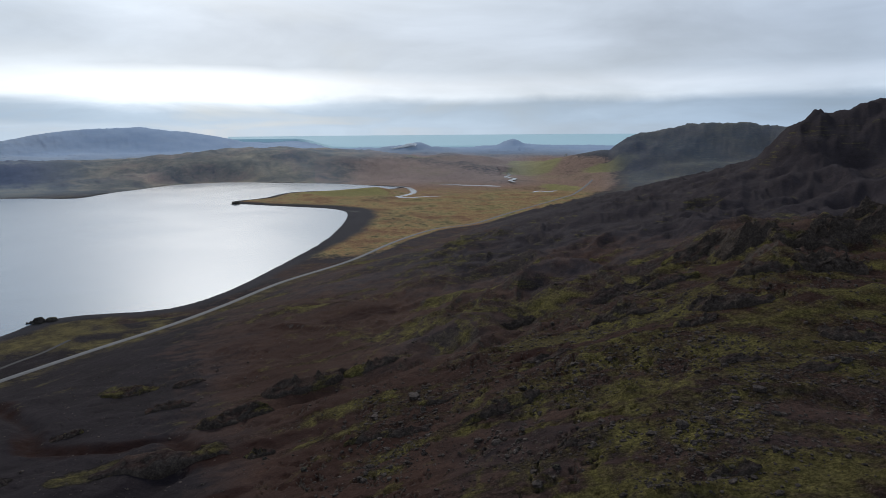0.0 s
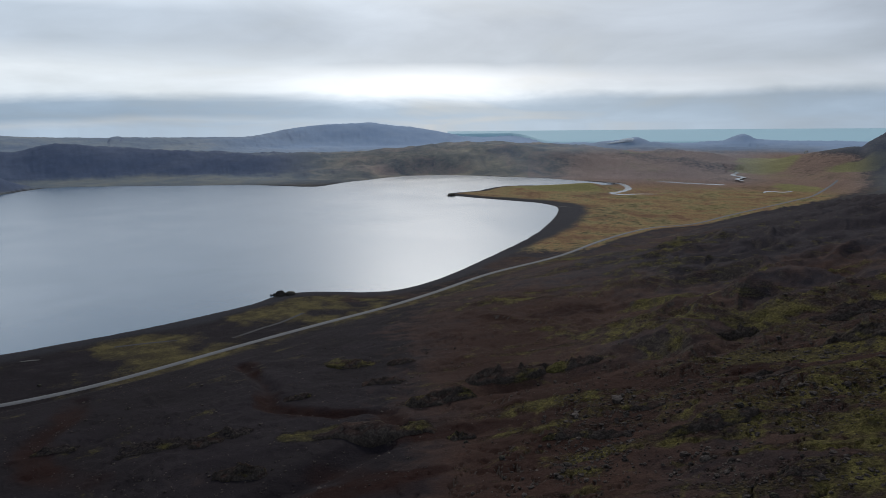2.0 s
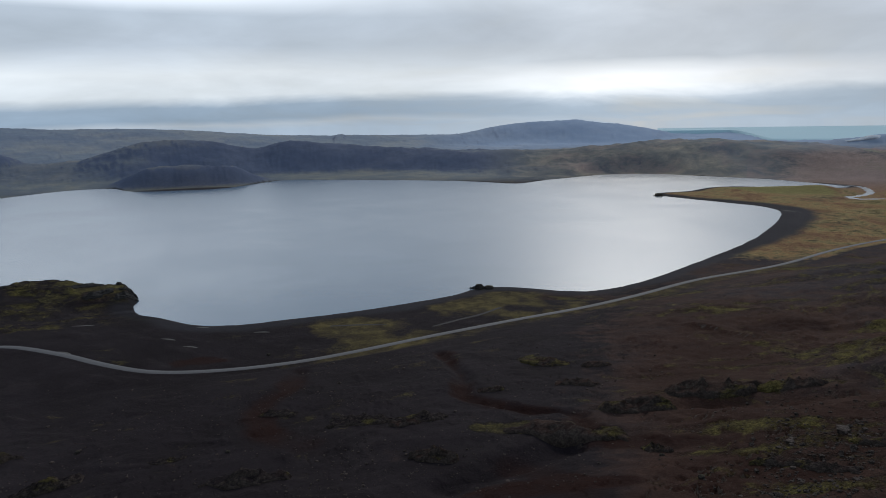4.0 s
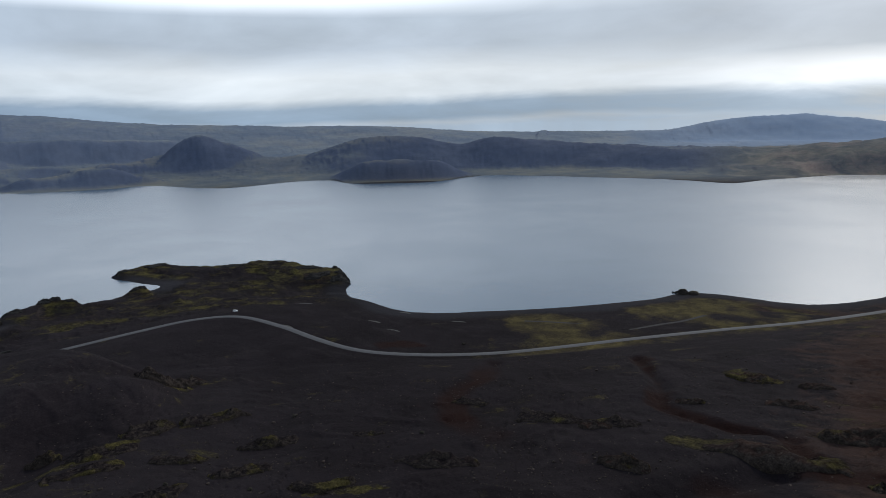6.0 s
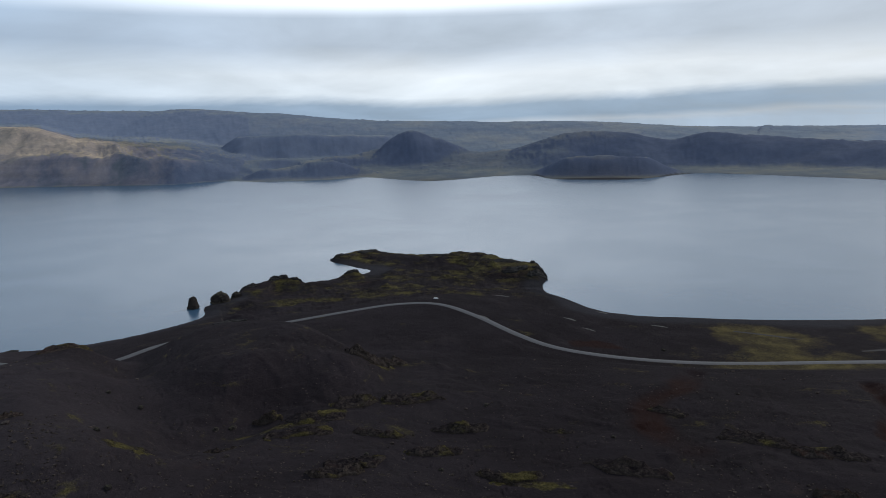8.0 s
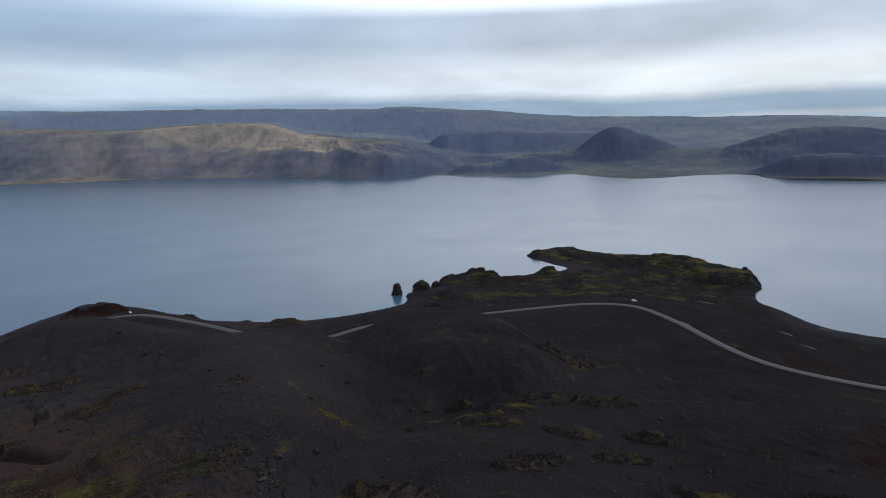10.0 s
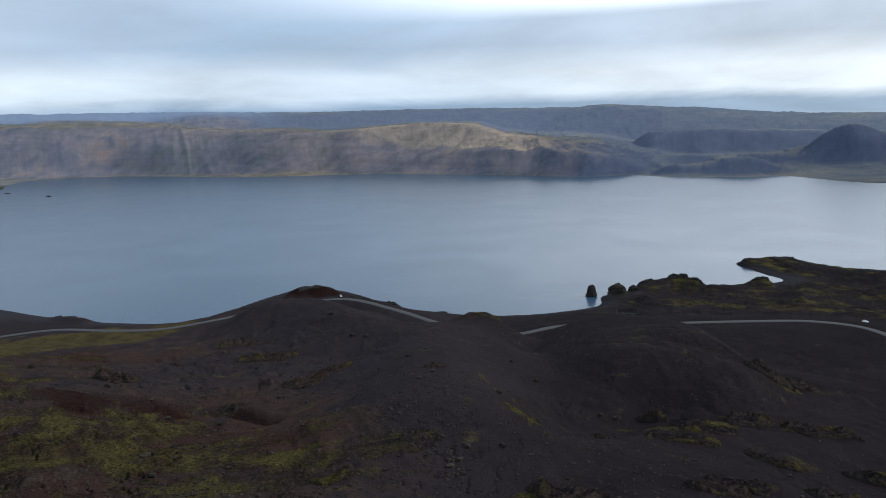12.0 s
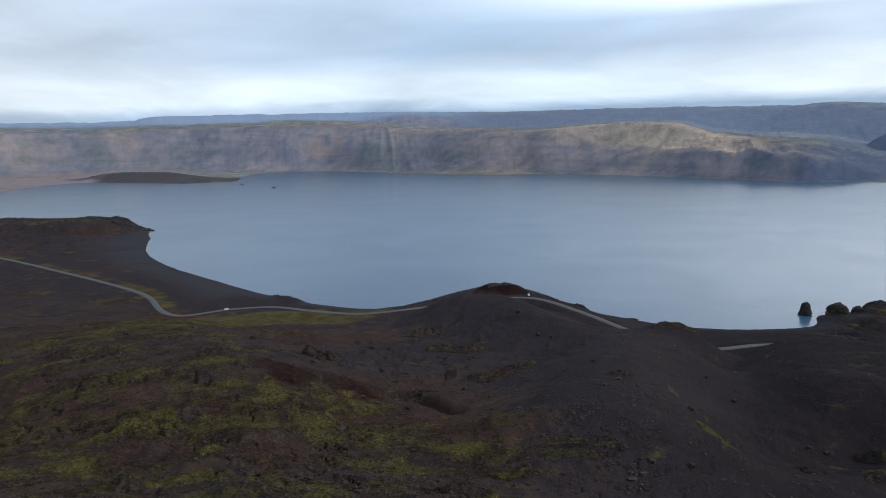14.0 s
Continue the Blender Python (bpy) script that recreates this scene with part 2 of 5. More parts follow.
HILLS_FAR = [
    ([(620, 2530, 92), (680, 2512, 141), (843, 2460, 176), (1010, 2396, 197), (1176, 2319, 170), (1400, 2000, 180)], 10, 330),
    ([(560, 2250, 24), (700, 2280, 45), (900, 2200, 60), (1050, 2100, 70)], 25, 140),
    ([(-1297, 2368, 66), (-1087, 2471, 78), (-812, 2575, 100), (-612, 2640, 104), (-402, 2700, 94), (-73, 2750, 62)], 60, 430),
    ([(-1934, 1170, 46), (-1880, 1260, 58), (-1760, 1420, 54), (-1680, 1500, 15)], 12, 120),
    ([(-2787, 830, 80), (-2762, 869, 125), (-2738, 957, 148), (-2716, 1030, 120)], 10, 230),
    ([(-2500, 1290, 60), (-2400, 1440, 120), (-2350, 1545, 132), (-2260, 1690, 124), (-2160, 1815, 92), (-2060, 1920, 118), (-1840, 2110, 92), (-1500, 2250, 78)], 25, 330),
    ([(-2430, 330, 36), (-2420, 420, 47), (-2400, 530, 57), (-2370, 620, 24)], 12, 110),
    ([(-2720, 180, 44), (-2740, 330, 58), (-2760, 470, 50)], 20, 90),
    ([(-2640, 500, 40), (-2700, 620, 56), (-2720, 760, 50)], 20, 90),
    ([(-70, 2790, 60), (20, 2800, 76), (95, 2790, 60)], 20, 150),
    ([(-3350, 330, 138), (-3300, 700, 136), (-3350, 980, 124)], 40, 170),
    ([(-2200, -2420, 16), (-2190, -2580, 36), (-2170, -2800, 38), (-2180, -3000, 32), (-2130, -3120, 10)], 25, 80),
]
SKYLINE = [
    ([(-2743, 3600, 100), (-2336, 3560, 118), (-2095, 3700, 168), (-1766, 3880, 190), (-1583, 3960, 172), (-1290, 4070, 131), (-1170, 4090, 84)], 25, 420),
    ([(-4300, 2200, 175), (-3854, 2511, 147), (-3792, 2604, 133), (-3200, 3280, 117), (-3126, 3350, 126), (-3080, 3390, 117), (-2600, 3690, 109)], 40, 700),
    ([(-251, 3691, 81), (-145, 3697, 102), (-100, 3697, 100), (-54, 3700, 81)], 6, 150),
    ([(300, 3880, 76), (391, 3880, 108), (430, 3876, 102), (502, 3868, 82), (779, 3821, 76)], 8, 190),
    ([(-2300, -4213, 272), (-2700, -3968, 284), (-2930, -3790, 292), (-3020, -3700, 338), (-3600, -3175, 346), (-4100, -2420, 338)], 40, 330),
    ([(-4100, -2420, 338), (-4344, -1795, 322), (-4527, -1264, 323), (-4641, -744, 315), (-4640, -97, 299), (-4500, 160, 303),
      (-4351, 657, 263), (-4226, 1227, 208), (-3963, 1912, 184), (-3775, 2261, 178)], 40, 950),
    ([(-900, 3850, 72), (0, 3800, 66), (700, 3800, 70)], 30, 200),
]


# streams and ponds of the plain: their level stands after their width
STREAMS = [
    ("stream", [(-160, 2040), (-130, 2019), (-104, 1985), (-84, 1900), (-78, 1819), (-98, 1742), (-112, 1721), (-89, 1684), (-47, 1708), (-5, 1712)], 8.0, 1.7, "pale winding stream flowing out of the lake"),
    ("pond", [(-9, 2100), (63, 2052), (129, 2023), (172, 1999)], 15.0, 1.9, "long narrow pond on the brown plain"),
    ("stream", [(235, 2523), (238, 2400), (214, 2290), (236, 2200), (212, 2130), (224, 2060)], 7.0, 9.0, "thin meandering stream across the meadow"),
    ("stream", [(240, 1800), (262, 1838), (285, 1818), (312, 1850)], 6.0, 1.9, "short bend of a stream in brown grass"),
    ("pond", [(300, 3560), (350, 3580), (420, 3590)], 30.0, 52.0, "small pale pond far out on the plain"),
]


# rusty rills of the slope: a line and its half-width
RILLS = [
    ([(-322, 300), (-289, 254), (-277, 230), (-267, 214), (-236, 196), (-205, 188)], 8.0),
    ([(-262, 372), (-241, 354), (-204, 313), (-186, 283), (-167, 274), (-139, 269), (-118, 272), (-98, 246)], 6.0),
    ([(-226, -214), (-247, -203), (-252, -192), (-250, -174), (-260, -160), (-248, -130)], 7.0),
    ([(-112, 205), (-88, 190), (-60, 184)], 8.0),
]
# ravines and hollows: a line, its depth and half-width
GULLIES = [
    ([(-240, -188), (-248, -174), (-262, -162), (-248, -130)], 4.0, 8.0),
    ([(-400, 70), (-338, 35), (-311, 18), (-293, -1), (-274, -16)], 6.0, 30.0),
    ([(-262, 372), (-204, 313), (-186, 283), (-167, 274), (-139, 269), (-118, 272), (-98, 246)], 3.0, 8.0),
    ([(-320, 296), (-289, 254), (-277, 230), (-267, 214)], 2.0, 10.0),
    ([(-102, 228), (-110, 208), (-123, 180)], 5.0, 14.0),
    ([(-75, 300), (-40, 308), (-5, 312)], 4.0, 14.0),
    ([(49, 438), (41, 352), (19, 306), (-5, 345)], 6.0, 20.0),
]


def add_hills(h, x, y, hills, rough):
    for crest, flat, reach in hills:
        line = np.array(crest if len(crest) > 1 else crest * 2, float)
        lo, hi = line.min(0) - reach - flat - 60, line.max(0) + reach + flat + 60
        m = (x > lo[0]) & (x < hi[0]) & (y > lo[1]) & (y < hi[1])
        if not m.any():
            continue
        d, top = line_dist(x[m], y[m], smooth_line(line, 4))
        d = d * (1 + rough * fbm(x[m], y[m], reach * 0.7 + 20, 4 if reach < 100 else 2, len(crest) + flat)) - flat
        f = 1 - step(d, 0, reach)
        f = 0.55 * f + 0.45 * np.clip(1 - d / reach, 0, 1)
        hm = h[m]
        h[m] = np.where(top > hm, hm + (top - hm) * f, hm)
    return h


# the tableland east of the lake: by azimuth, the height of its brink, the share of it that the lower cliff takes, the width of its front
TABLE = np.array([
    (81, 24, 0.80, 300), (83.5, 44, 0.80, 320), (85.5, 66, 0.75, 340), (88.5, 104, 0.66, 360), (91, 120, 0.60, 370), (94.5, 133, 0.74, 380), (96.4, 150, 0.66, 400),
    (98.5, 194, 0.50, 410), (100.4, 206, 0.44, 420), (103.8, 210, 0.34, 420), (107.9, 200, 0.31, 420), (111, 188, 0.34, 430), (114.8, 206, 0.46, 440),
    (119, 212, 0.50, 430), (124.6, 240, 0.48, 400), (128.3, 250, 0.46, 360), (133, 253, 0.46, 330), (138, 253, 0.46, 300), (143, 247, 0.46, 300), (151, 250, 0.46, 300), (160, 240, 0.46, 300)])


def table_front(x, y, sd):
    """How far a place lies behind the foot of the tableland: metres, share of the front, azimuth."""
    az, r = np.degrees(np.arctan2(-x, y)), np.hypot(x, y)
    foot = np.interp(az, (127, 131, 138, 170), (0, 3780, 3960, 3960))
    d = np.where(r > 1900, np.minimum(sd, r - foot), -1e3)
    along = np.radians(az) * 3200
    spur = fbm(along, r * 0.15, 480, 3, 57) * 95 * np.clip((d - 20) / 160, 0, 1)
    d = d + np.where(d > 0, spur, 0)
    # chutes fan out down the front, leaning now this way, now that
    lean = along + 2.2 * fbm(along, d * 0.05, 620, 2, 66) * np.clip(d, 0, 600)
    return d, d / np.interp(az, TABLE[:, 0], TABLE[:, 3]), az, lean


def add_table(h, x, y, sd):
    d, s, az, along = table_front(x, y, sd)
    top, b = np.interp(az, TABLE[:, 0], TABLE[:, 1]), np.interp(az, TABLE[:, 0], TABLE[:, 2])
    u = np.clip(s, 0, 1)
    bench = step(az, 84, 88) * (1 - step(az, 108.5, 111.5))
    lower = b * np.clip(u / 0.26, 0, 1) ** 0.85
    tread = (1 - b) * 0.28 * np.clip((u - 0.26) / 0.3, 0, 1)
    upper = (1 - b) * 0.72 * step(u, 0.5, 1.0)
    talus = 0.42 * np.clip(u / 0.55, 0, 1) ** 1.25 + 0.58 * step(u, 0.30, 1.0) ** 0.9
    f = talus + (lower + tread + upper - talus) * bench
    # ravines and runnels down the front
    face = np.clip(np.minimum(u * 5, (1.12 - u) * 3.2), 0, 1) * np.clip(top / 150, 0.1, 1)
    run = along + 40 * fbm(along, d * 0.5, 240, 2, 19)
    cut = 26 * (1 - crag(run, d * 0.20, 210, 2, 19)) + 11 * (1 - crag(run, d * 0.3, 80, 2, 23)) + 5 * (1 - crag(run, d * 0.6, 28, 2, 29))
    hill = f * top + (0.028 + 0.08 * step(az, 116, 128)) * np.clip(d - 420 + 110 * step(az, 120, 134), 0, 1200) - face * (cut - 8)
    hill = hill + np.where(u >= 1, fbm(x, y, 300, 3, 61) * 5, 0)
    m = step(az, 81, 84.5) * (d > 0)
    return np.where(hill > h, h + (hill - h) * m, h)


def lie(x, y, detail=True):
    """Height of the ground, distance from the shore (negative in the lake) and from the road."""
    x, y = np.asarray(x, np.float32), np.asarray(y, np.float32)
    d, _ = line_dist(x, y, np.vstack([SHORE, SHORE[:1]]))
    sd = np.where(inside(x, y, SHORE), -d, d)
    r = np.hypot(x, y)
    sd = sd + np.where(r < 1500, fbm(x, y, 40, 3, 2) * 1.6, fbm(x, y, 190, 3, 2) * 9)
    w, zr = line_dist(x, y, ROAD)
    low = inside(x, y, LAKE_SIDE)
    land = np.maximum(sd, 0)
    # flats by the lake, and the moors behind the far shores, raised slowly to fit the camera's view
    h = np.minimum(land * 0.05, 2.0) + np.minimum(0.05 * np.maximum(land - 60, 0), 0.036 * np.maximum(r - 2080, 0))
    near = r < 1500
    shelf = zr * np.clip(land / (land + w + 1e-3), 0, 1) ** 0.85
    h = np.where(low & (y < 760), np.maximum(np.where(near, shelf, h), np.where(near, 0, h)), h)
    steep = (0.15 + 0.125 * step(y, 300, 850)) * (1 - step(y, 1350, 1800) * 0.88) * (1 - 0.25 * step(-y, 500, 1000))
    wf, zf = line_dist(x, y, FOOT)
    wf = np.where(inside(x, y, UPHILL), wf, 0)
    slope = zf + steep * np.maximum(wf - 8 - 40 * step(y, 700, 1000), 0)
    slope = np.where(y > 1500, np.minimum(slope, 45 + 0.01 * w), np.minimum(slope, 150 + 0.08 * w))
    above = slope + np.where(r > 2080, 0.012 * (r - 2080), 0)
    above = above + (h - above) * step(y, 1300, 1700) * (1 - step(w, 20, 420))
    h = np.where(low, h, above)
    h = add_hills(h, x, y, HILLS_NEAR, 0.16)
    h = add_hills(h, x, y, HILLS_FAR, 0.2)
    h = add_hills(h, x, y, SKYLINE, 0.12)
    h = add_table(h, x, y, sd)
    if detail:
        wild = step(w, 10, 120) * np.where(low, 0.35 + 0.75 * step(h, 4, 8), 1.0)
        plain = step(y, 800, 1300) * step(700 - x, 0, 300) * (1 - step(r, 2100, 2600))
        wild = wild * (1 - 0.85 * plain * (w < 700))
        up = np.clip(h / 14, 0, 1)
        # loose sand lies smooth on the middle slopes
        sandy = step(np.degrees(np.arctan2(-x, y)), 8, 24) * (1 - step(np.degrees(np.arctan2(-x, y)), 106, 120)) * (1 - step(r, 560, 640))
        h = h + wild * up * fbm(x, y, 130, 3, 5) * 5.0
        # gullies and rock ribs of the slope
        rib = crag(x + 25 * fbm(x, y, 90, 2, 8), y * 1.5, 75, 4, 4)
        h = h + wild * up * (np.maximum(rib - 0.74, 0) * 15 - 0.8) * (1 - 0.6 * sandy)
        h = h + wild * np.clip(h / 6, 0.1, 1) * (fbm(x, y, 26, 4, 6) * (2.0 - 1.35 * sandy) + np.abs(fbm(x, y, 9, 2, 9)) * (0.6 - 0.35 * sandy) + np.where(r < 700, fbm(x, y, 4.5, 2, 39) * (0.5 - 0.3 * sandy), 0))
        gully = (1 - step(np.degrees(np.arctan2(-x, y)), -4, 8)) * step(r, 230, 380) * (1 - step(r, 900, 1100)) * (x > -200)
        h = h + gully * wild * up * ((crag(x + 20 * fbm(x, y, 60, 2, 73), y * 0.8, 120, 5, 71) - 0.74) * 32)
        # short erosion scarps across the mossy slopes, laid round the camera's spot
        rill = fbm(np.arctan2(-x, y) / 0.10, np.log(np.maximum(r, 50)) / 0.05, 1.0, 3, 25, 0.55)
        rill = (1 - step(np.abs(rill), 0.0, 0.05)) * step(fbm(x, y, 60, 2, 26), -0.1, 0.15) * step(r, 60, 110) * (1 - step(r, 520, 700))
        h = h - rill * wild * up * (1.6 - 1.0 * sandy)
        # low ribs along the slope near by, with hollows between
        close = wild * up * (1 - step(r, 480, 700)) * (0.15 + step(fbm(x, y, 85, 3, 47), -0.05, 0.3)) * (0.35 + 0.65 * step(y - 0.9 * np.abs(x), -60, 60) + 0.65 * step(-y - 0.2 * np.abs(x), 0, 60))
        warp = 14 * fbm(x, y, 45, 2, 18)
        h = h + close * (1 - 0.8 * sandy) * ((crag(x * 0.8 + warp, y * 0.8 - warp, 34, 4, 37) - 0.7) * 4.5)
        # broken lava of the headland
        head = (x < -600) & (x > -960) & (((y > 30) & (y < 430)) | ((y < -1080) & (y > -1580)))
        h = h + head * step(sd, 6, 34) * (crag(x, y, 34, 4, 31) - 0.74) * 8
        az = np.degrees(np.arctan2(-x, y))
        far = step(r, 1500, 2300) * np.clip(land / 90, 0, 1) * np.clip(h / 45, 0.05, 1) * (1 - 0.7 * step(r, 3300, 3800)) * (1 - step(az, 82, 86))
        h = h + far * (fbm(x, y, 260, 3, 3) * 5 + (crag(x, y, 190, 3, 11) - 0.75) * (5 + 13 * step(az, -4, 4) * (1 - step(az, 26, 32))))
        # broken crags of the southern ridge
        ridge = step(y, 420, 620) * step(x, 120, 260) * (1 - step(y, 1300, 1700))
        h = h + ridge * ((crag(x, y * 1.3, 85, 4, 23) - 0.72) * 22 + (crag(x, y, 28, 3, 27) - 0.7) * 6)
        back = step(x, 560, 680) * step(y, 1800, 2000) * step(h, 60, 110)
        h = h + back * (crag(x, y, 170, 6, 26) - 0.75) * 44
        for line, deep, wide in GULLIES:
            g, _ = line_dist(x, y, smooth_line(line, 4))
            h = h - deep * (1 - step(g * (1 + 0.35 * fbm(x, y, 14, 3, 29)), 0, wide))
    for _, pts, half, level, _ in STREAMS:
        g, _ = line_dist(x, y, smooth_line(pts, 4))
        h = np.where(g < half + 26, np.minimum(h, level - 0.6 + 0.9 * step(g, half - 2, half + 14)), h)
    # the road's bed
    bed = 1 - step(w, 5, 24)
    h = h + (zr - h) * bed * (1 - step(r, 2150, 2350))
    h = h * np.where(r < 1400, np.clip(land / 10, 0, 1) ** 0.9, step(land, -8, 10 + 0.055 * np.maximum(r - 700, 0))) + np.maximum(np.minimum(sd, 0) * 0.15, -8) - 0.25 + 0.6 * step(land, 0, 10)
    return h, sd, w

# ---- materials ----
def material(name):
    m = bpy.data.materials.new(name)
    m.use_nodes = True
    t = m.node_tree
    return m, t, t.nodes["Principled BSDF"]


def place_node(t, scale=(1, 1, 1)):
    """World-sized coordinates: objects stand unscaled, so object space is in metres."""
    c = t.nodes.new("ShaderNodeTexCoord")
    mp = t.nodes.new("ShaderNodeMapping")
    mp.inputs["Scale"].default_value = scale
    t.links.new(c.outputs["Object"], mp.inputs["Vector"])
    return mp.outputs[0]


def bump_node(t, bsdf, height, strength, distance, share=None):
    b = t.nodes.new("ShaderNodeBump")
    b.inputs["Strength"].default_value, b.inputs["Distance"].default_value = strength, distance
    t.links.new(height, b.inputs["Height"])
    if share is not None:
        t.links.new(share, b.inputs["Strength"])
    t.links.new(b.outputs[0], bsdf.inputs["Normal"])


def make_ground_material():
    m, t, b = material("ground_cover")
    p = place_node(t)
    coarse = noise_node(t, p, 0.012, 6, 0.6, 0.4)
    mid = noise_node(t, p, 0.07, 7, 0.62, 0.6)
    fine = noise_node(t, p, 0.6, 8, 0.65)
    att = t.nodes.new("ShaderNodeAttribute")
    att.attribute_name = "cover"
    s1 = t.nodes.new("ShaderNodeSeparateColor")
    t.links.new(att.outputs["Color"], s1.inputs[0])
    grass, moss, red = s1.outputs
    rock = att.outputs["Alpha"]
    att2 = t.nodes.new("ShaderNodeAttribute")
    att2.attribute_name = "land"
    s2 = t.nodes.new("ShaderNodeSeparateColor")
    t.links.new(att2.outputs["Color"], s2.inputs[0])
    moor, ochre, green = s2.outputs
    beach = att2.outputs["Alpha"]
    # share of blue distance haze put into the ground's colour
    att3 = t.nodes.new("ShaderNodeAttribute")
    att3.attribute_name = "haze"

    def mask(value, by, width=0.25):
        return math_node(t, "MULTIPLY_ADD", math_node(t, "SUBTRACT", math_node(t, "ADD", value, by), 1.0), 1 / width, 0.5, clamp=True)

    broad = ramp_node(t, noise_node(t, p, 0.028, 4, 0.5, 0.5), [(0.36, 0.0), (0.64, 1.0)])
    sand = mix_node(t, broad, (0.0095, 0.0071, 0.0082), (0.0172, 0.0134, 0.0158))
    att4 = t.nodes.new("ShaderNodeAttribute")
    att4.attribute_name = "pale_share"
    # sand grows paler with this share
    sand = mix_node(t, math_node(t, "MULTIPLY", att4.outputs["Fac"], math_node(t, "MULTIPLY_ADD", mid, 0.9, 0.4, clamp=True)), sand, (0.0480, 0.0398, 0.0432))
    sand = mix_node(t, math_node(t, "MULTIPLY", fine, 0.5), sand, (0.0148, 0.0104, 0.0122))
    streak = noise_node(t, place_node(t, (0.04, 0.04, 0.42)), 1.0, 5, 0.6, 0.15)
    streak = math_node(t, "MULTIPLY_ADD", streak, 2.2, -0.6)
    thin = noise_node(t, place_node(t, (0.03, 0.03, 1.1)), 1.0, 5, 0.65, 0.2)
    sand = mix_node(t, math_node(t, "MULTIPLY", math_node(t, "MULTIPLY_ADD", thin, 4.0, -2.1, clamp=True), 0.45), sand, (0.044, 0.036, 0.037))
    soil = mix_node(t, fine, (0.050, 0.0275, 0.0205), (0.102, 0.0600, 0.0440))
    col = mix_node(t, mask(red, math_node(t, "MULTIPLY_ADD", mid, 1.3, -0.15), 0.6), sand, soil)
    rust = mix_node(t, fine, (0.0108, 0.0042, 0.0035), (0.029, 0.0118, 0.0088))
    col = mix_node(t, math_node(t, "MULTIPLY", math_node(t, "MULTIPLY", math_node(t, "MULTIPLY_ADD", red, 2.0, -0.7, clamp=True), math_node(t, "MULTIPLY_ADD", att4.outputs["Fac"], -0.5, 1.0)), math_node(t, "MULTIPLY_ADD", mid, 2.0, 0.0, clamp=True)), col, rust)
    rill = t.nodes.new("ShaderNodeAttribute")
    rill.attribute_name = "rust"
    col = mix_node(t, math_node(t, "MULTIPLY", rill.outputs["Fac"], math_node(t, "MULTIPLY_ADD", mid, 1.6, 0.1, clamp=True)), col, rust)
    pebble = ramp_node(t, noise_node(t, p, 1.3, 5, 0.75), [(0.52, 0.0), (0.66, 1.0)])
    col = mix_node(t, math_node(t, "MULTIPLY", pebble, math_node(t, "MULTIPLY_ADD", moss, 1.5, -0.1, clamp=True)), col, (0.105, 0.082, 0.070))
    stone = mix_node(t, fine, (0.028, 0.022, 0.019), (0.088, 0.069, 0.058))
    col = mix_node(t, mask(rock, fine, 0.3), col, stone)
    tuft = math_node(t, "MULTIPLY_ADD", noise_node(t, p, 0.55, 9, 0.74), 2.4, -0.7)
    mossy = mix_node(t, streak, (0.088, 0.074, 0.028), (0.182, 0.156, 0.047))
    mossy = mix_node(t, math_node(t, "MULTIPLY", fine, 0.6), mossy, (0.045, 0.033, 0.016))
    mossed = math_node(t, "MULTIPLY", mask(moss, math_node(t, "MULTIPLY_ADD", tuft, 0.30, math_node(t, "MULTIPLY", streak, 0.70)), 0.4), 0.9)
    col = mix_node(t, mossed, col, mossy)
    rusty = mix_node(t, mid, (0.17, 0.10, 0.074), (0.31, 0.195, 0.135))
    straw = ramp_node(t, math_node(t, "MULTIPLY_ADD", mid, 0.45, math_node(t, "MULTIPLY", coarse, 0.6)), [
        (0.42, (0.15, 0.118, 0.050)), (0.48, (0.275, 0.215, 0.098)), (0.54, (0.30, 0.188, 0.086)), (0.62, (0.20, 0.108, 0.062))])
    straw = mix_node(t, mask(red, mid, 0.4), straw, rusty)
    col = mix_node(t, mask(grass, mid, 0.3), col, straw)
    meadow = mix_node(t, math_node(t, "MULTIPLY_ADD", mid, 2.0, -0.5, clamp=True), (0.036, 0.028, 0.016), (0.120, 0.094, 0.036))
    meadow = mix_node(t, grass, meadow, mix_node(t, coarse, (0.24, 0.205, 0.080), (0.36, 0.31, 0.125)))
    col = mix_node(t, mask(green, math_node(t, "MULTIPLY_ADD", tuft, 0.4, math_node(t, "MULTIPLY", mid, 0.6)), 0.5), col, meadow)
    # far moor colours with blue haze painted in, shaded blue on steep faces
    hazy_heath = ramp_node(t, math_node(t, "MULTIPLY_ADD", coarse, 0.35, math_node(t, "MULTIPLY", noise_node(t, p, 0.0026, 4, 0.55, 0.5), 0.65)), [
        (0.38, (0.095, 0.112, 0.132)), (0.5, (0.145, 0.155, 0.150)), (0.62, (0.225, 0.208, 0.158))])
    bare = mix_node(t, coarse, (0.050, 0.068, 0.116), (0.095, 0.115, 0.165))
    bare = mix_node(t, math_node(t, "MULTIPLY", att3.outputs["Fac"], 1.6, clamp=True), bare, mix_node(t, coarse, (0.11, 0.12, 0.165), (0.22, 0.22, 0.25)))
    hazy_heath = mix_node(t, math_node(t, "MULTIPLY", rock, 1.3, clamp=True), hazy_heath, bare)
    col = mix_node(t, moor, col, hazy_heath)
    # the eastern cliffs: olive and tan where gentle, violet-grey scree with rusty runs where steep
    runs = t.nodes.new("ShaderNodeAttribute")
    runs.attribute_name = "runs"
    chute = runs.outputs["Fac"]
    # tone bands by height, imitating lit benches on the front
    tread = noise_node(t, place_node(t, (0.002, 0.002, 0.030)), 1.0, 5, 0.6, 0.8)
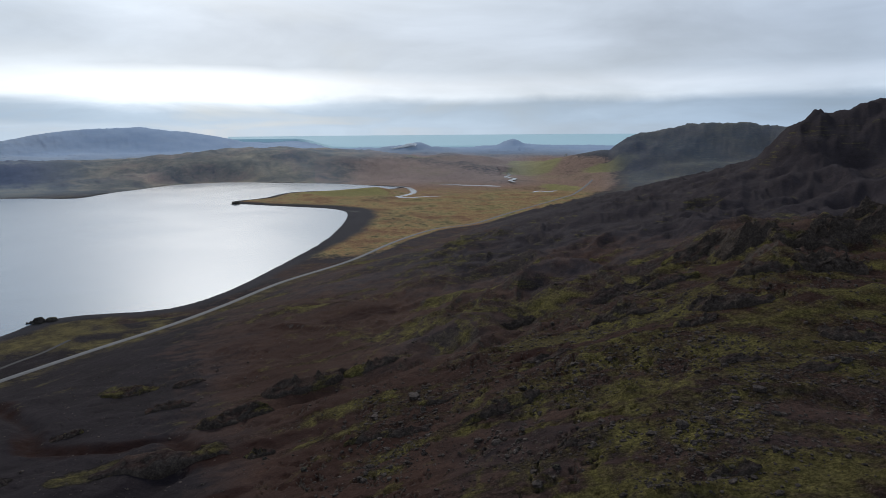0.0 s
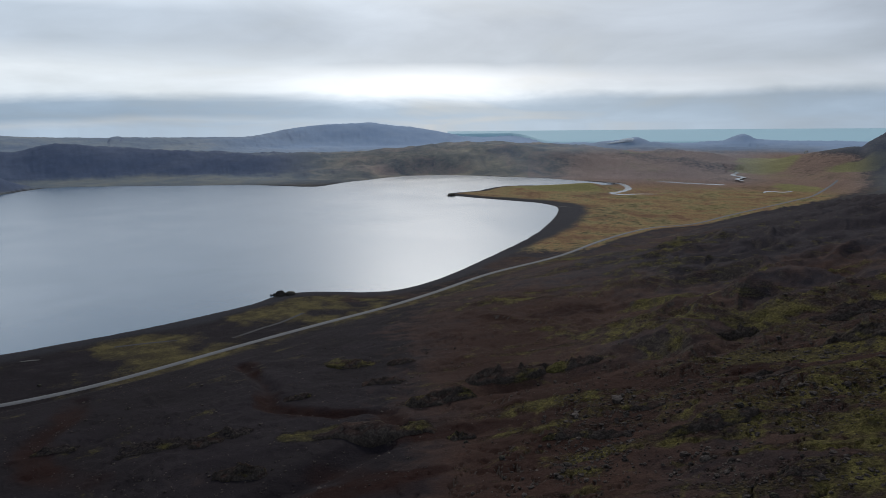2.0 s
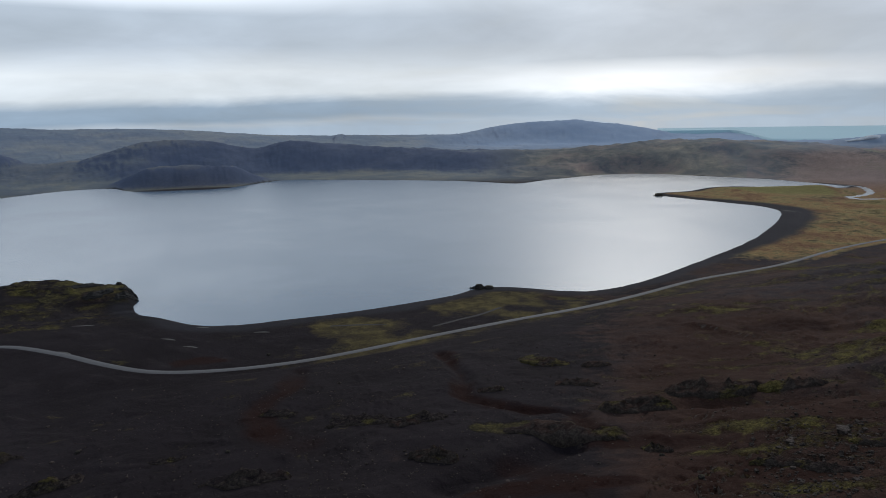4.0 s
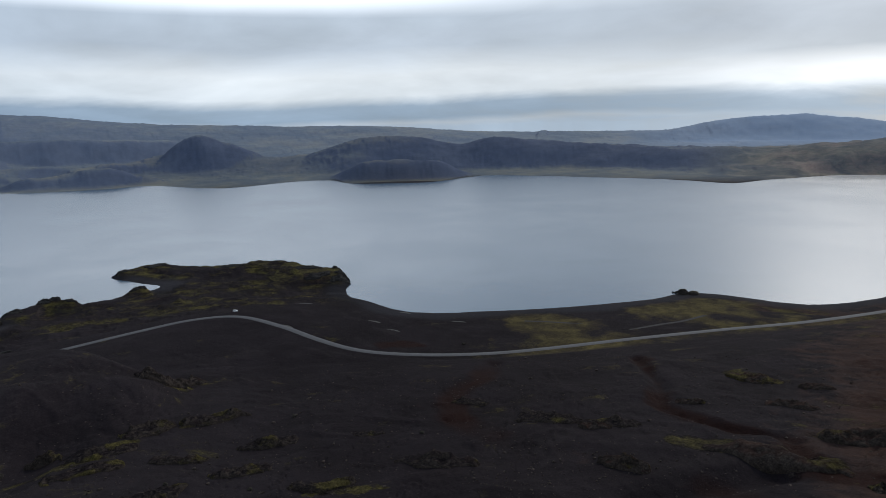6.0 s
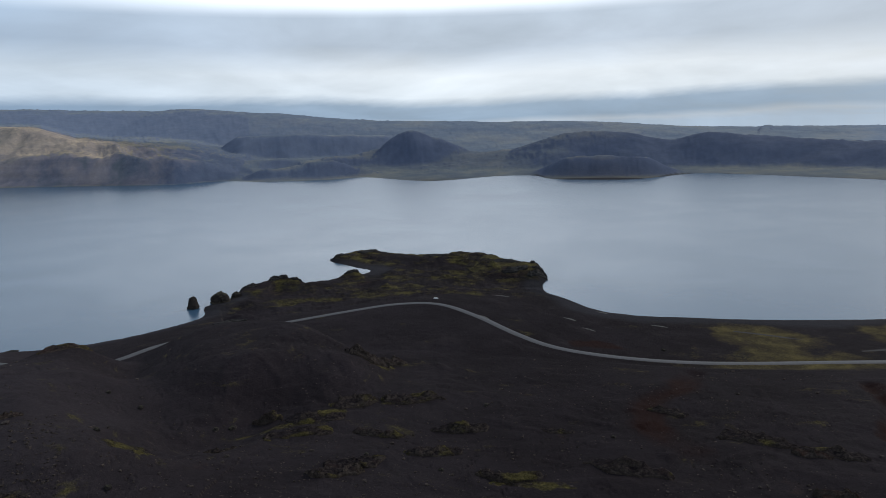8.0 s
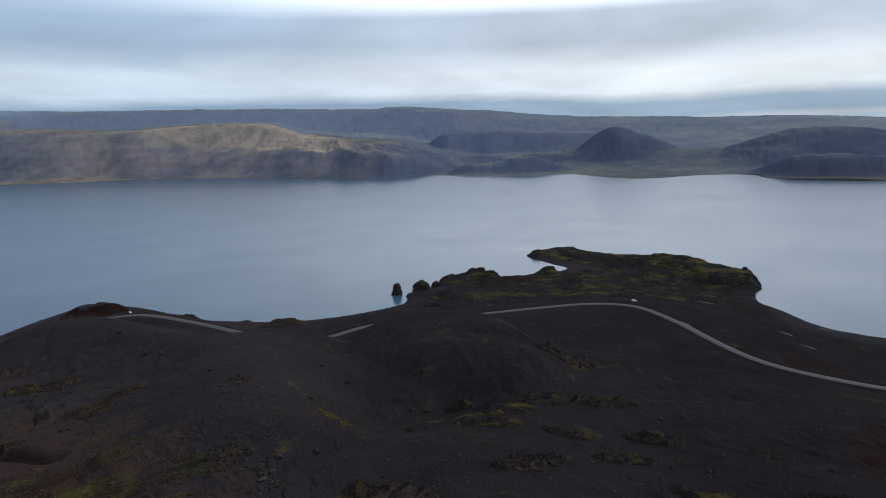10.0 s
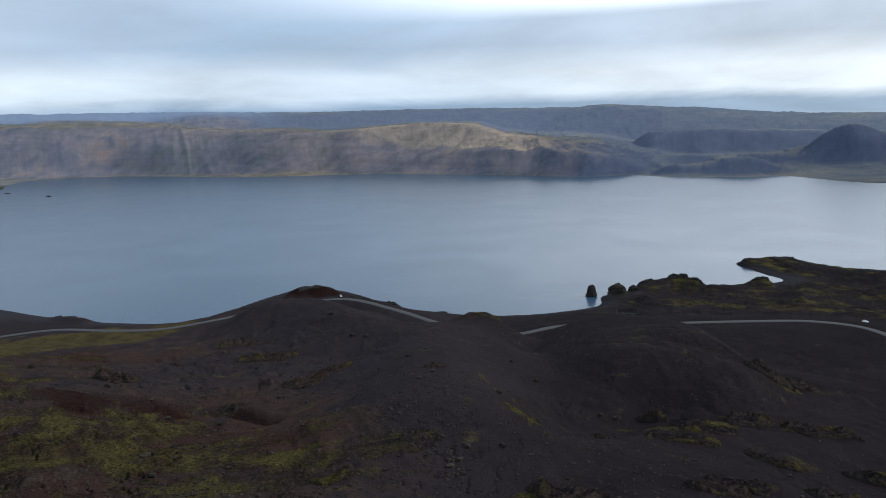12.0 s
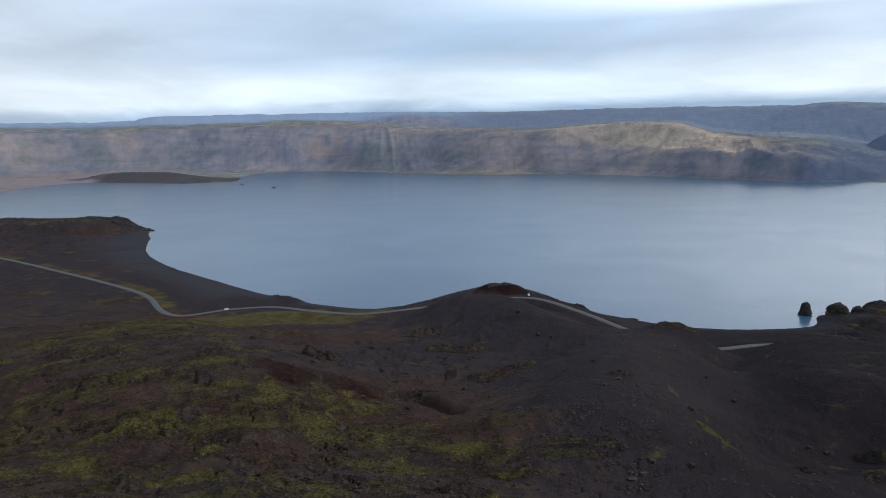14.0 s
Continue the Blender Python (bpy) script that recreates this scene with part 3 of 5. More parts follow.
    # scree tones are lightened to imitate haze
    steep = ramp_node(t, math_node(t, "MULTIPLY_ADD", chute, 0.6, math_node(t, "MULTIPLY", coarse, 0.4)), [
        (0.28, (0.085, 0.088, 0.120)), (0.38, (0.138, 0.150, 0.142)), (0.47, (0.185, 0.172, 0.195)), (0.56, (0.245, 0.214, 0.215)), (0.64, (0.360, 0.242, 0.185)), (0.72, (0.37, 0.325, 0.270))])
    steep = mix_node(t, 1.0, steep, ramp_node(t, tread, [(0.36, 0.88), (0.6, 1.08)]), "MULTIPLY")
    # colour of sunlight painted on the brink and upper front
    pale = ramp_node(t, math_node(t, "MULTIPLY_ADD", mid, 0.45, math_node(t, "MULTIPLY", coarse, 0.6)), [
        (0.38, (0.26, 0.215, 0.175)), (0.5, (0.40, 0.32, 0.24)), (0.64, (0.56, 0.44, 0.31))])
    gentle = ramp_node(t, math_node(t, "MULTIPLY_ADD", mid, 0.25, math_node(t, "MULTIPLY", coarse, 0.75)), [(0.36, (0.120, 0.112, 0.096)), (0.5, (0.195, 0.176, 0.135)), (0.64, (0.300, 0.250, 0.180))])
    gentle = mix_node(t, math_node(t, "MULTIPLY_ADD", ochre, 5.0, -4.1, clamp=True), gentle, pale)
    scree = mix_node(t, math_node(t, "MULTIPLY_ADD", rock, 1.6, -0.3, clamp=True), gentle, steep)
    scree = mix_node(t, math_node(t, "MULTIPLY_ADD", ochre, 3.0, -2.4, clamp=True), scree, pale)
    scree = mix_node(t, mask(red, mid, 0.4), scree, (0.27, 0.19, 0.158))
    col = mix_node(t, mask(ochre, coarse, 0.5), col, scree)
    # far land is tinted towards this blue to imitate haze
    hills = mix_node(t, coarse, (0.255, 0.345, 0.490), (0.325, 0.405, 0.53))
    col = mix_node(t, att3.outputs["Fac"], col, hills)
    clump = ramp_node(t, noise_node(t, p, 1.0, 9, 0.8), [(0.41, 0.55), (0.5, 1.0), (0.59, 1.6)])
    rubble = ramp_node(t, noise_node(t, p, 0.22, 6, 0.7, 0.8), [(0.36, 0.72), (0.64, 1.3)])
    # loose sand is smooth; moss, stones and the stony soil round them are broken up
    rough = math_node(t, "ADD", math_node(t, "MULTIPLY_ADD", moss, 3.0, -0.62, clamp=True), math_node(t, "MULTIPLY_ADD", rock, 0.5, math_node(t, "MULTIPLY", mossed, 0.8)))
    rough = math_node(t, "ADD", math_node(t, "MAXIMUM", math_node(t, "MAXIMUM", rough, math_node(t, "MULTIPLY", grass, 0.8)), math_node(t, "MULTIPLY", moor, 0.2)), 0.34, clamp=True)
    rough = math_node(t, "MULTIPLY", rough, math_node(t, "MULTIPLY_ADD", moor, -0.75, 1.0))
    col = mix_node(t, math_node(t, "MULTIPLY", rough, math_node(t, "SUBTRACT", 1.0, att3.outputs["Fac"])), col, mix_node(t, 1.0, col, mix_node(t, 1.0, clump, rubble, "MULTIPLY"), "MULTIPLY"))
    crumb = ramp_node(t, noise_node(t, place_node(t, (0.03, 0.03, 0.005)), 1.0, 6, 0.6), [(0.38, 0.93), (0.62, 1.07)])
    col = mix_node(t, math_node(t, "MULTIPLY", moor, math_node(t, "SUBTRACT", 0.9, att3.outputs["Fac"], clamp=True)), col, mix_node(t, 1.0, col, crumb, "MULTIPLY"))
    black = mix_node(t, fine, (0.018, 0.0170, 0.0200), (0.040, 0.0378, 0.0425))
    black = mix_node(t, math_node(t, "MULTIPLY", att4.outputs["Fac"], 0.4), black, (0.082, 0.076, 0.084))
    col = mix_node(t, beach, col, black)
    t.links.new(col, b.inputs["Base Color"])
    b.inputs["Roughness"].default_value = 0.95
    b.inputs["Specular IOR Level"].default_value = 0.04
    grit = noise_node(t, p, 2.2, 4, 0.7)
    bump_node(t, b, math_node(t, "ADD", math_node(t, "MULTIPLY", mid, 2.0), math_node(t, "MULTIPLY_ADD", grit, 0.7, math_node(t, "MULTIPLY", fine, 1.3))), 1.0, 2.4, math_node(t, "MULTIPLY", math_node(t, "MULTIPLY_ADD", rough, 0.85, 0.15), math_node(t, "MULTIPLY_ADD", moor, -0.8, 1.0)))
    return m


def make_water_material(name, deep, rough):
    m, t, b = material(name)
    p = place_node(t)
    wind = noise_node(t, place_node(t, (0.006, 0.006, 1)), 1.0, 6, 0.6, 0.6)
    b.inputs["Base Color"].default_value = (*deep, 1)
    b.inputs["IOR"].default_value = 1.5
    r = ramp_node(t, wind, [(0.38, rough * 0.94), (0.62, rough * 1.06)])
    t.links.new(r, b.inputs["Roughness"])
    wave = math_node(t, "ADD", noise_node(t, p, 0.16, 4, 0.6), math_node(t, "MULTIPLY", noise_node(t, place_node(t, (1, 2.2, 1)), 0.55, 3, 0.6), 0.4))
    bump_node(t, b, wave, 0.055, 0.5)
    return m


def make_rock_material(name, dark, light, moss=0.0):
    m, t, b = material(name)
    p = place_node(t)
    info = t.nodes.new("ShaderNodeObjectInfo")
    fine = noise_node(t, p, 0.9, 8, 0.65, 0.3)
    layer = noise_node(t, place_node(t, (0.2, 0.2, 1.4)), 1.0, 5, 0.6, 0.8)
    col = mix_node(t, math_node(t, "MULTIPLY_ADD", fine, 0.6, math_node(t, "MULTIPLY", layer, 0.4)), dark, light)
    col = mix_node(t, math_node(t, "MULTIPLY", info.outputs["Random"], 0.3), col, dark)
    pits = ramp_node(t, noise_node(t, p, 0.5, 7, 0.75, 0.6), [(0.4, 0.35), (0.62, 1.35)])
    col = mix_node(t, 1.0, col, pits, "MULTIPLY")
    if moss:
        geo = t.nodes.new("ShaderNodeNewGeometry")
        sep = t.nodes.new("ShaderNodeSeparateXYZ")
        t.links.new(geo.outputs["Normal"], sep.inputs[0])
        top = math_node(t, "MULTIPLY_ADD", math_node(t, "ADD", sep.outputs[2], math_node(t, "MULTIPLY", fine, 0.8)), 4.0, -4.9, clamp=True)
        col = mix_node(t, math_node(t, "MULTIPLY", top, moss), col, mix_node(t, layer, (0.06, 0.06, 0.015), (0.12, 0.115, 0.03)))
    t.links.new(col, b.inputs["Base Color"])
    b.inputs["Roughness"].default_value = 0.93
    b.inputs["Specular IOR Level"].default_value = 0.2
    bump_node(t, b, math_node(t, "ADD", fine, layer), 1.0, 1.5)
    return m


def make_plain(name, colour, rough=0.6, metal=0.0, grain=0.0, size=2.0):
    m, t, b = material(name)
    p = place_node(t)
    n = noise_node(t, p, size, 5, 0.6)
    low = tuple(c * (1 - grain) for c in colour)
    high = tuple(min(c * (1 + grain), 1) for c in colour)
    t.links.new(mix_node(t, n, low, high), b.inputs["Base Color"])
    b.inputs["Roughness"].default_value, b.inputs["Metallic"].default_value = rough, metal
    return m


GROUND = make_ground_material()
LAKE = make_water_material("lake_water", (0.052, 0.108, 0.172), 0.24)
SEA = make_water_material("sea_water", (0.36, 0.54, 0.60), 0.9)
STREAM = make_water_material("stream_water", (0.05, 0.06, 0.065), 0.14)
ASPHALT = make_plain("worn_asphalt", (0.080, 0.079, 0.083), 0.85, 0, 0.4, 0.35)
VERGE = make_plain("road_gravel", (0.020, 0.0175, 0.017), 0.95, 0, 0.4, 0.8)
PALE_GRAVEL = make_plain("pale_gravel", (0.075, 0.070, 0.064), 0.95, 0, 0.5, 0.9)
LAVA = make_rock_material("dark_lava_rock", (0.014, 0.013, 0.013), (0.075, 0.068, 0.062))
MOSSY = make_rock_material("mossy_lava_rock", (0.013, 0.011, 0.010), (0.085, 0.070, 0.060), 0.45)
STONE = make_rock_material("brown_lava_stone", (0.035, 0.026, 0.022), (0.13, 0.10, 0.085))
PAINT = make_plain("white_car_paint", (0.78, 0.79, 0.80), 0.35)
GLASS = make_plain("dark_car_glass", (0.02, 0.022, 0.025), 0.1)
RUBBER = make_plain("tyre_rubber", (0.02, 0.02, 0.02), 0.8)
RIM = make_plain("alloy_rim", (0.5, 0.5, 0.52), 0.35, 0.9)
LAMP_GLASS = make_plain("lamp_lens", (0.6, 0.6, 0.58), 0.15)
RED_LENS = make_plain("tail_lamp_lens", (0.35, 0.02, 0.02), 0.2)


# ---- ground, water and road ----
def sheet(name, verts, faces, mat, smooth=True):
    me = bpy.data.meshes.new(name)
    nv, nf = len(verts), len(faces)
    me.vertices.add(nv)
    me.vertices.foreach_set("co", np.asarray(verts, np.float32).ravel())
    me.loops.add(nf * 4)
    me.loops.foreach_set("vertex_index", np.asarray(faces, np.int32).ravel())
    me.polygons.add(nf)
    me.polygons.foreach_set("loop_start", np.arange(0, nf * 4, 4, dtype=np.int32))
    me.polygons.foreach_set("use_smooth", np.full(nf, smooth))
    me.update(calc_edges=True)
    me.validate()
    me.materials.append(mat)
    return new(name, me)


def grid_faces(rows, cols):
    i, j = np.meshgrid(np.arange(rows - 1), np.arange(cols - 1), indexing="ij")
    a = (i * cols + j).ravel()
    return np.stack([a, a + cols, a + cols + 1, a + 1], -1)


def blobs(x, y, some):
    """Soft patches: centre, half-lengths, turn in degrees."""
    out = np.zeros(x.shape, np.float32)
    for cx, cy, a, b, turn in some:
        c, s = math.cos(radians(turn)), math.sin(radians(turn))
        u, v = ((x - cx) * c + (y - cy) * s) / a, (-(x - cx) * s + (y - cy) * c) / b
        out = np.maximum(out, 1 - step(np.hypot(u, v) + 0.55 * fbm(x, y, min(a, b) * 1.1, 4, 4), 0.55, 1.15))
    return out


MOSS_PATCHES = [(-136, 243, 21, 11, -151), (-111, 281, 7, 5, -158), (4, 484, 37, 20, 180), (-7, 414, 22, 22, -179), (5, 382, 27, 20, 179),
                (18, 469, 24, 17, 178), (43, 286, 28, 6, 171), (52, 199, 20, 9, 165), (56, 160, 19, 6, 161), (106, 205, 30, 6, 153), (115, 255, 14, 9, 156),
                (266, 683, 31, 31, 159), (65, 132, 21, 6, 154), (-21, 222, 10, 5, -175), (-191, 372, 15, 4, -153), (-122, 243, 23, 7, -153), (-15, 204, 11, 6, -176)]
MOSS_HEADLAND = [(-720, 360, 60, 18, -160), (-735, 105, 14, 26, 90), (-745, 165, 14, 20, 90), (-790, 290, 22, 30, 90), (-840, 215, 30, 12, -150), (-758, 332, 50, 34, -150), (-700, 352, 36, 22, -160), (-862, 226, 26, 14, -120), (-830, -1300, 110, 60, -60), (-700, -1460, 120, 50, -60)]
MOSS_NORTH = [(-270, -26, 11, 9, 0), (-312, 60, 17, 7, -101), (-320, 99, 12, 7, -107), (-304, 41, 22, 7, -98), (-403, 112, 13, 18, -106), (-246, -378, 62, 29, -33), (-158, -257, 39, 5, -32), (-144, -196, 39, 4, -36), (-171, -170, 33, 4, -45), (-191, -138, 39, 5, -54), (-127, -150, 36, 5, -40),
              (-178, -115, 24, 6, -57), (-200, -115, 38, 7, -60), (-210, -66, 24, 5, -73), (-193, -15, 7, 7, -85), (-197, 110, 17, 4, -119), (-255, -20, 9, 4, -86)]
RED_PATCHES = [(-90, 187, 36, 10, -154), (-68, 243, 28, 9, -164), (-411, 283, 22, 11, -125), (41, 267, 14, 10, 171), (-232, -206, 12, 26, -40),
               (-61, 488, 38, 19, -173), (-625, -270, 26, 30, 0)]
GREEN_FIELDS = [(345, 2560, 120, 330, -4), (-90, 2700, 60, 60, 0), (-280, 1790, 190, 70, -10), (340, 1950, 60, 130, 0), (560, 2300, 120, 60, 0), (-466, -405, 92, 46, -45), (48, 284, 26, 10, 170)]


def cover(x, y, h, sd, w, slope):
    """Two sets of four shares: straw grass, moss, red soil, bare rock; moor, ochre scree with a painted sunlit patch,
    green meadow, black beach.
    """
    az, r = np.degrees(np.arctan2(-x, y)), np.hypot(x, y)
    low = inside(x, y, LAKE_SIDE)
    patch = fbm(x, y, 60, 4, 21)
    beach = np.where(low & (r < 2100), 1 - step(sd + 10 * patch, 16 + 30 * step(y, 800, 1300) * step(1700 - y, 0, 300), 34 + 40 * step(y, 800, 1300) * step(1700 - y, 0, 300)), (1 - step(sd, 3, 9)) * (r < 2300))
    lava = blobs(x, y, [(-2160, -2640, 520, 210, -84)]) * (r > 2300)
    beach = np.maximum(beach, 0.72 * step(lava, 0.1, 0.5))
    plain = (1 - step(az, 5, 12) * step(r, 2050, 2150)) * step(y, 820, 960) * np.where(low, 1.0, 1 - step(w, 10, 30 + 110 * step(y, 1350, 2000))) * (1 - step(r, 3000, 3900)) * step(az, -22, -14) * (1 - step(h, 30 + 0.01 * r, 60 + 0.012 * r))
    plain = plain * (1 - step(az, 19, 24))
    grass = np.maximum(plain, 0) * (0.78 + 0.4 * fbm(x, y, 220, 3, 14))
    strip = np.where(low, 1.0, 1 - step(w, 8, 26)) * step(y + 160 * patch + 60 * fbm(x, y, 25, 3, 64), 270, 540) * (1 - step(y, 590, 640)) * step(sd + 12 * fbm(x, y, 20, 3, 63), 10, 34)
    strip = np.maximum(strip, np.where(low, 0, 1.0) * (1 - step(w, 60, 90)) * step(-y, 370, 410) * (1 - step(-y, 500, 540)) * step(w, 8, 16) * 1.3)
    green = np.maximum(strip * np.clip(0.40 + 1.2 * patch + 0.6 * fbm(x, y, 18, 3, 3), 0, 0.72), blobs(x, y, GREEN_FIELDS))
    verge = np.where(low, 0, 1) * (1 - step(w, 10, 30)) * step(y, 200, 400) * (1 - step(y, 850, 950))
    green = np.maximum(green, verge * (0.45 + 0.4 * patch))
    moss_w = 0.27 + 0.19 * step(-az, 2, 20) * (1 - step(r, 260, 480)) + 0.15 * step(az, 108, 126) * (1 - step(r, 400, 600))
    moss_w = moss_w - 0.16 * step(-az, 2, 14) * step(r, 480, 620) - 0.07 * (1 - step(np.abs(az - 10), 8, 22))
    hump = fbm(x, y, 42, 5, 33, 0.6) * 0.45
    # moss lies in long bands stretched to look level from the camera, and keeps off the loose sand
    sandy = step(az, 10, 26) * (1 - step(az, 98, 104)) * (r < 640)
    brink = np.interp(az, (95, 103, 108, 115, 122, 127.5, 130, 135, 140, 146), (150, 208, 238, 262, 274, 320, 450, 470, 680, 900))
    sandy = np.maximum(sandy, step(az, 96, 102) * (az < 150) * step(r * (1 + 0.12 * fbm(x, y, 40, 3, 87)), brink * 0.94, brink * 1.1) * (r < 900))
    band = fbm(np.radians(az) / 0.26 + 0.5 * patch, np.log(np.maximum(r, 50)) / 0.042, 1.0, 5, 15, 0.58)
    moss_w = moss_w - 0.2 * sandy - 0.05 * step(az, 100, 112)
    moss = np.clip(moss_w + (hump * 0.22 + band * 0.72) * (1 - 0.72 * sandy), 0, 1) * np.where(low, 0.75 - 0.2 * step(az, 130, 138), 1.0)
    moss = np.maximum(moss, np.maximum(np.maximum(blobs(x, y, MOSS_PATCHES), blobs(x, y, MOSS_HEADLAND) * 0.8), blobs(x, y, MOSS_NORTH)) * (0.57 + 0.3 * fbm(x, y, 14, 3, 51)))
    moss = np.where(r < 1900, moss * (1 - 0.4 * step(-az, 0, 8) * step(r, 480, 640)), 0.25)
    red = 0.34 + 0.45 * fbm(x, y, 90, 4, 41) + 0.32 * (1 - step(np.abs(az + 8), 24, 44)) * (1 - step(r, 420, 700)) - 0.14 * step(az, 16, 32) - 0.20 * step(az, 45, 70) * (1 - step(az, 88, 106)) + 0.34 * step(az, 104, 118) * (1 - step(r, 600, 900))
    red = red - (0.34 - 0.08 * step(az, 100, 112)) * sandy
    red = np.where(plain > 0.1, 0.15 + 0.62 * step(y, 1500, 2150) + 0.25 * fbm(x, y, 160, 3, 43), red)
    red = red - 0.4 * step(-az, 0, 10) * step(r, 400, 600) * (1 - step(r, 1500, 1900))
    rusted = blobs(x, y, RED_PATCHES)
    for line, wide in RILLS:
        g, _ = line_dist(x, y, smooth_line(line, 4))
        rusted = np.maximum(rusted, (1 - step(g + 9 * fbm(x, y, 26, 4, 77), wide * 0.0, wide * 1.9)) * (0.75 + 0.5 * fbm(x, y, 30, 3, 78)))
    rusted = step(rusted, 0.05, 0.95)
    moss = moss * (1 - 0.75 * rusted) * (1 - 0.8 * np.clip(plain, 0, 1))
    rock = np.where(r < 1700, np.clip((slope - 0.35 - 0.22 * sandy) * 1.4, 0, 0.75) * (1 - 0.7 * step(-az, 4, 12) * step(r, 400, 560)), np.clip((slope - 0.12) * 2.6, 0, 0.95) * (0.3 + 0.7 * step(az, 22, 34)))
    rock = rock * (1 - 0.85 * rusted)
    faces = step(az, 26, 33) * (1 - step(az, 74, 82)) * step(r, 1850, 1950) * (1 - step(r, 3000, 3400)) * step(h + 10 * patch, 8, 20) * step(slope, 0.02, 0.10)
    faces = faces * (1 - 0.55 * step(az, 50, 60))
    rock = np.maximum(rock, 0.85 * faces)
    north = low * step(-y, 530, 570) * (1 - step(-y, 1080, 1180))
    beach = np.maximum(beach, north * (r < 1600) * step(w + 14 * patch, 18, 40))
    red = np.where((r > 2300) & (az > 84), 0.95 * step(az, 136, 142) * (1 - step(h, 18, 40)), red)
    green = np.maximum(green, north * (1 - step(w, 14, 30)) * np.clip(0.5 + 0.8 * patch, 0, 0.8))
    beach = beach * (1 - step(h, 2.5, 5.0) * (r < 2000))
    d, s, _, _ = table_front(x, y, sd)
    rock = np.where((az > 84) & (r > 2300), step(slope, 0.12, 0.30), rock)
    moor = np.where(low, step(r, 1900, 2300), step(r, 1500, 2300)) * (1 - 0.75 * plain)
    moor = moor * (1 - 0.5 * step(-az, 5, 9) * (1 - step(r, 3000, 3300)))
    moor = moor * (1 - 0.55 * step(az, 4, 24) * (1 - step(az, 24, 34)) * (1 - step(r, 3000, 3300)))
    # ochre share, raised where the sunlit patch is painted on the cliffs
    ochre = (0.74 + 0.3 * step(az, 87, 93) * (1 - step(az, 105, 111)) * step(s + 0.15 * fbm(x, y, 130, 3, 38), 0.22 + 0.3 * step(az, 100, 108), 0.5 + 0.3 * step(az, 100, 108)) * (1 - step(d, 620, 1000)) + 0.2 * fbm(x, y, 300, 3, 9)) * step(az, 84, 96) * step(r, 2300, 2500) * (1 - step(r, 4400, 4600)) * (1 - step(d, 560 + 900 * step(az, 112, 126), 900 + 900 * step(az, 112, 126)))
    ochre = np.maximum(ochre, (0.50 + 0.3 * fbm(x, y, 240, 3, 71)) * step(az, -6, 6) * (1 - step(az, 22, 36)) * step(r, 2000, 2200) * (1 - step(r, 3300, 3700)))
    # painted haze: the blue tint grows with distance, less on some flanks
    haze = (0.36 * step(r, 1950, 2200) + 0.5 * step(r, 2300, 4000)) * (1 - 0.85 * np.clip(ochre, 0, 1)) * (1 - 0.7 * plain) * (1 - 0.5 * step(az, 78, 92) * (1 - step(r, 3300, 3600))) * (1 - 0.62 * step(az, 28, 40) * (1 - step(az, 112, 122)))
    haze = haze * (1 - 0.6 * rock * (1 - step(az, 70, 98))) * (1 - 0.88 * step(-az, 5, 9) * (1 - step(r, 3000, 3400))) * (1 - 0.35 * step(az, 104, 122) * (1 - step(r, 4450, 4600)))
    haze = haze * (1 - 0.45 * faces) * (1 - 0.5 * step(az, 104, 112) * (d > -40) * (1 - step(d, 500, 800)))
    haze = haze * (1 - 0.6 * step(az, 4, 9) * (1 - step(az, 74, 82)) * (1 - step(r, 2700, 3100)))
    haze = np.where(lava > 0.3, 0.16, haze)
    # one even cover on top of the spur
    there = step(r, 60, 110)
    moss, red = 0.3 + (moss - 0.3) * there, 0.4 + (red - 0.4) * there
    return np.stack([grass, moss, red, rock], -1), np.stack([moor, ochre, green, beach], -1), haze, rusted


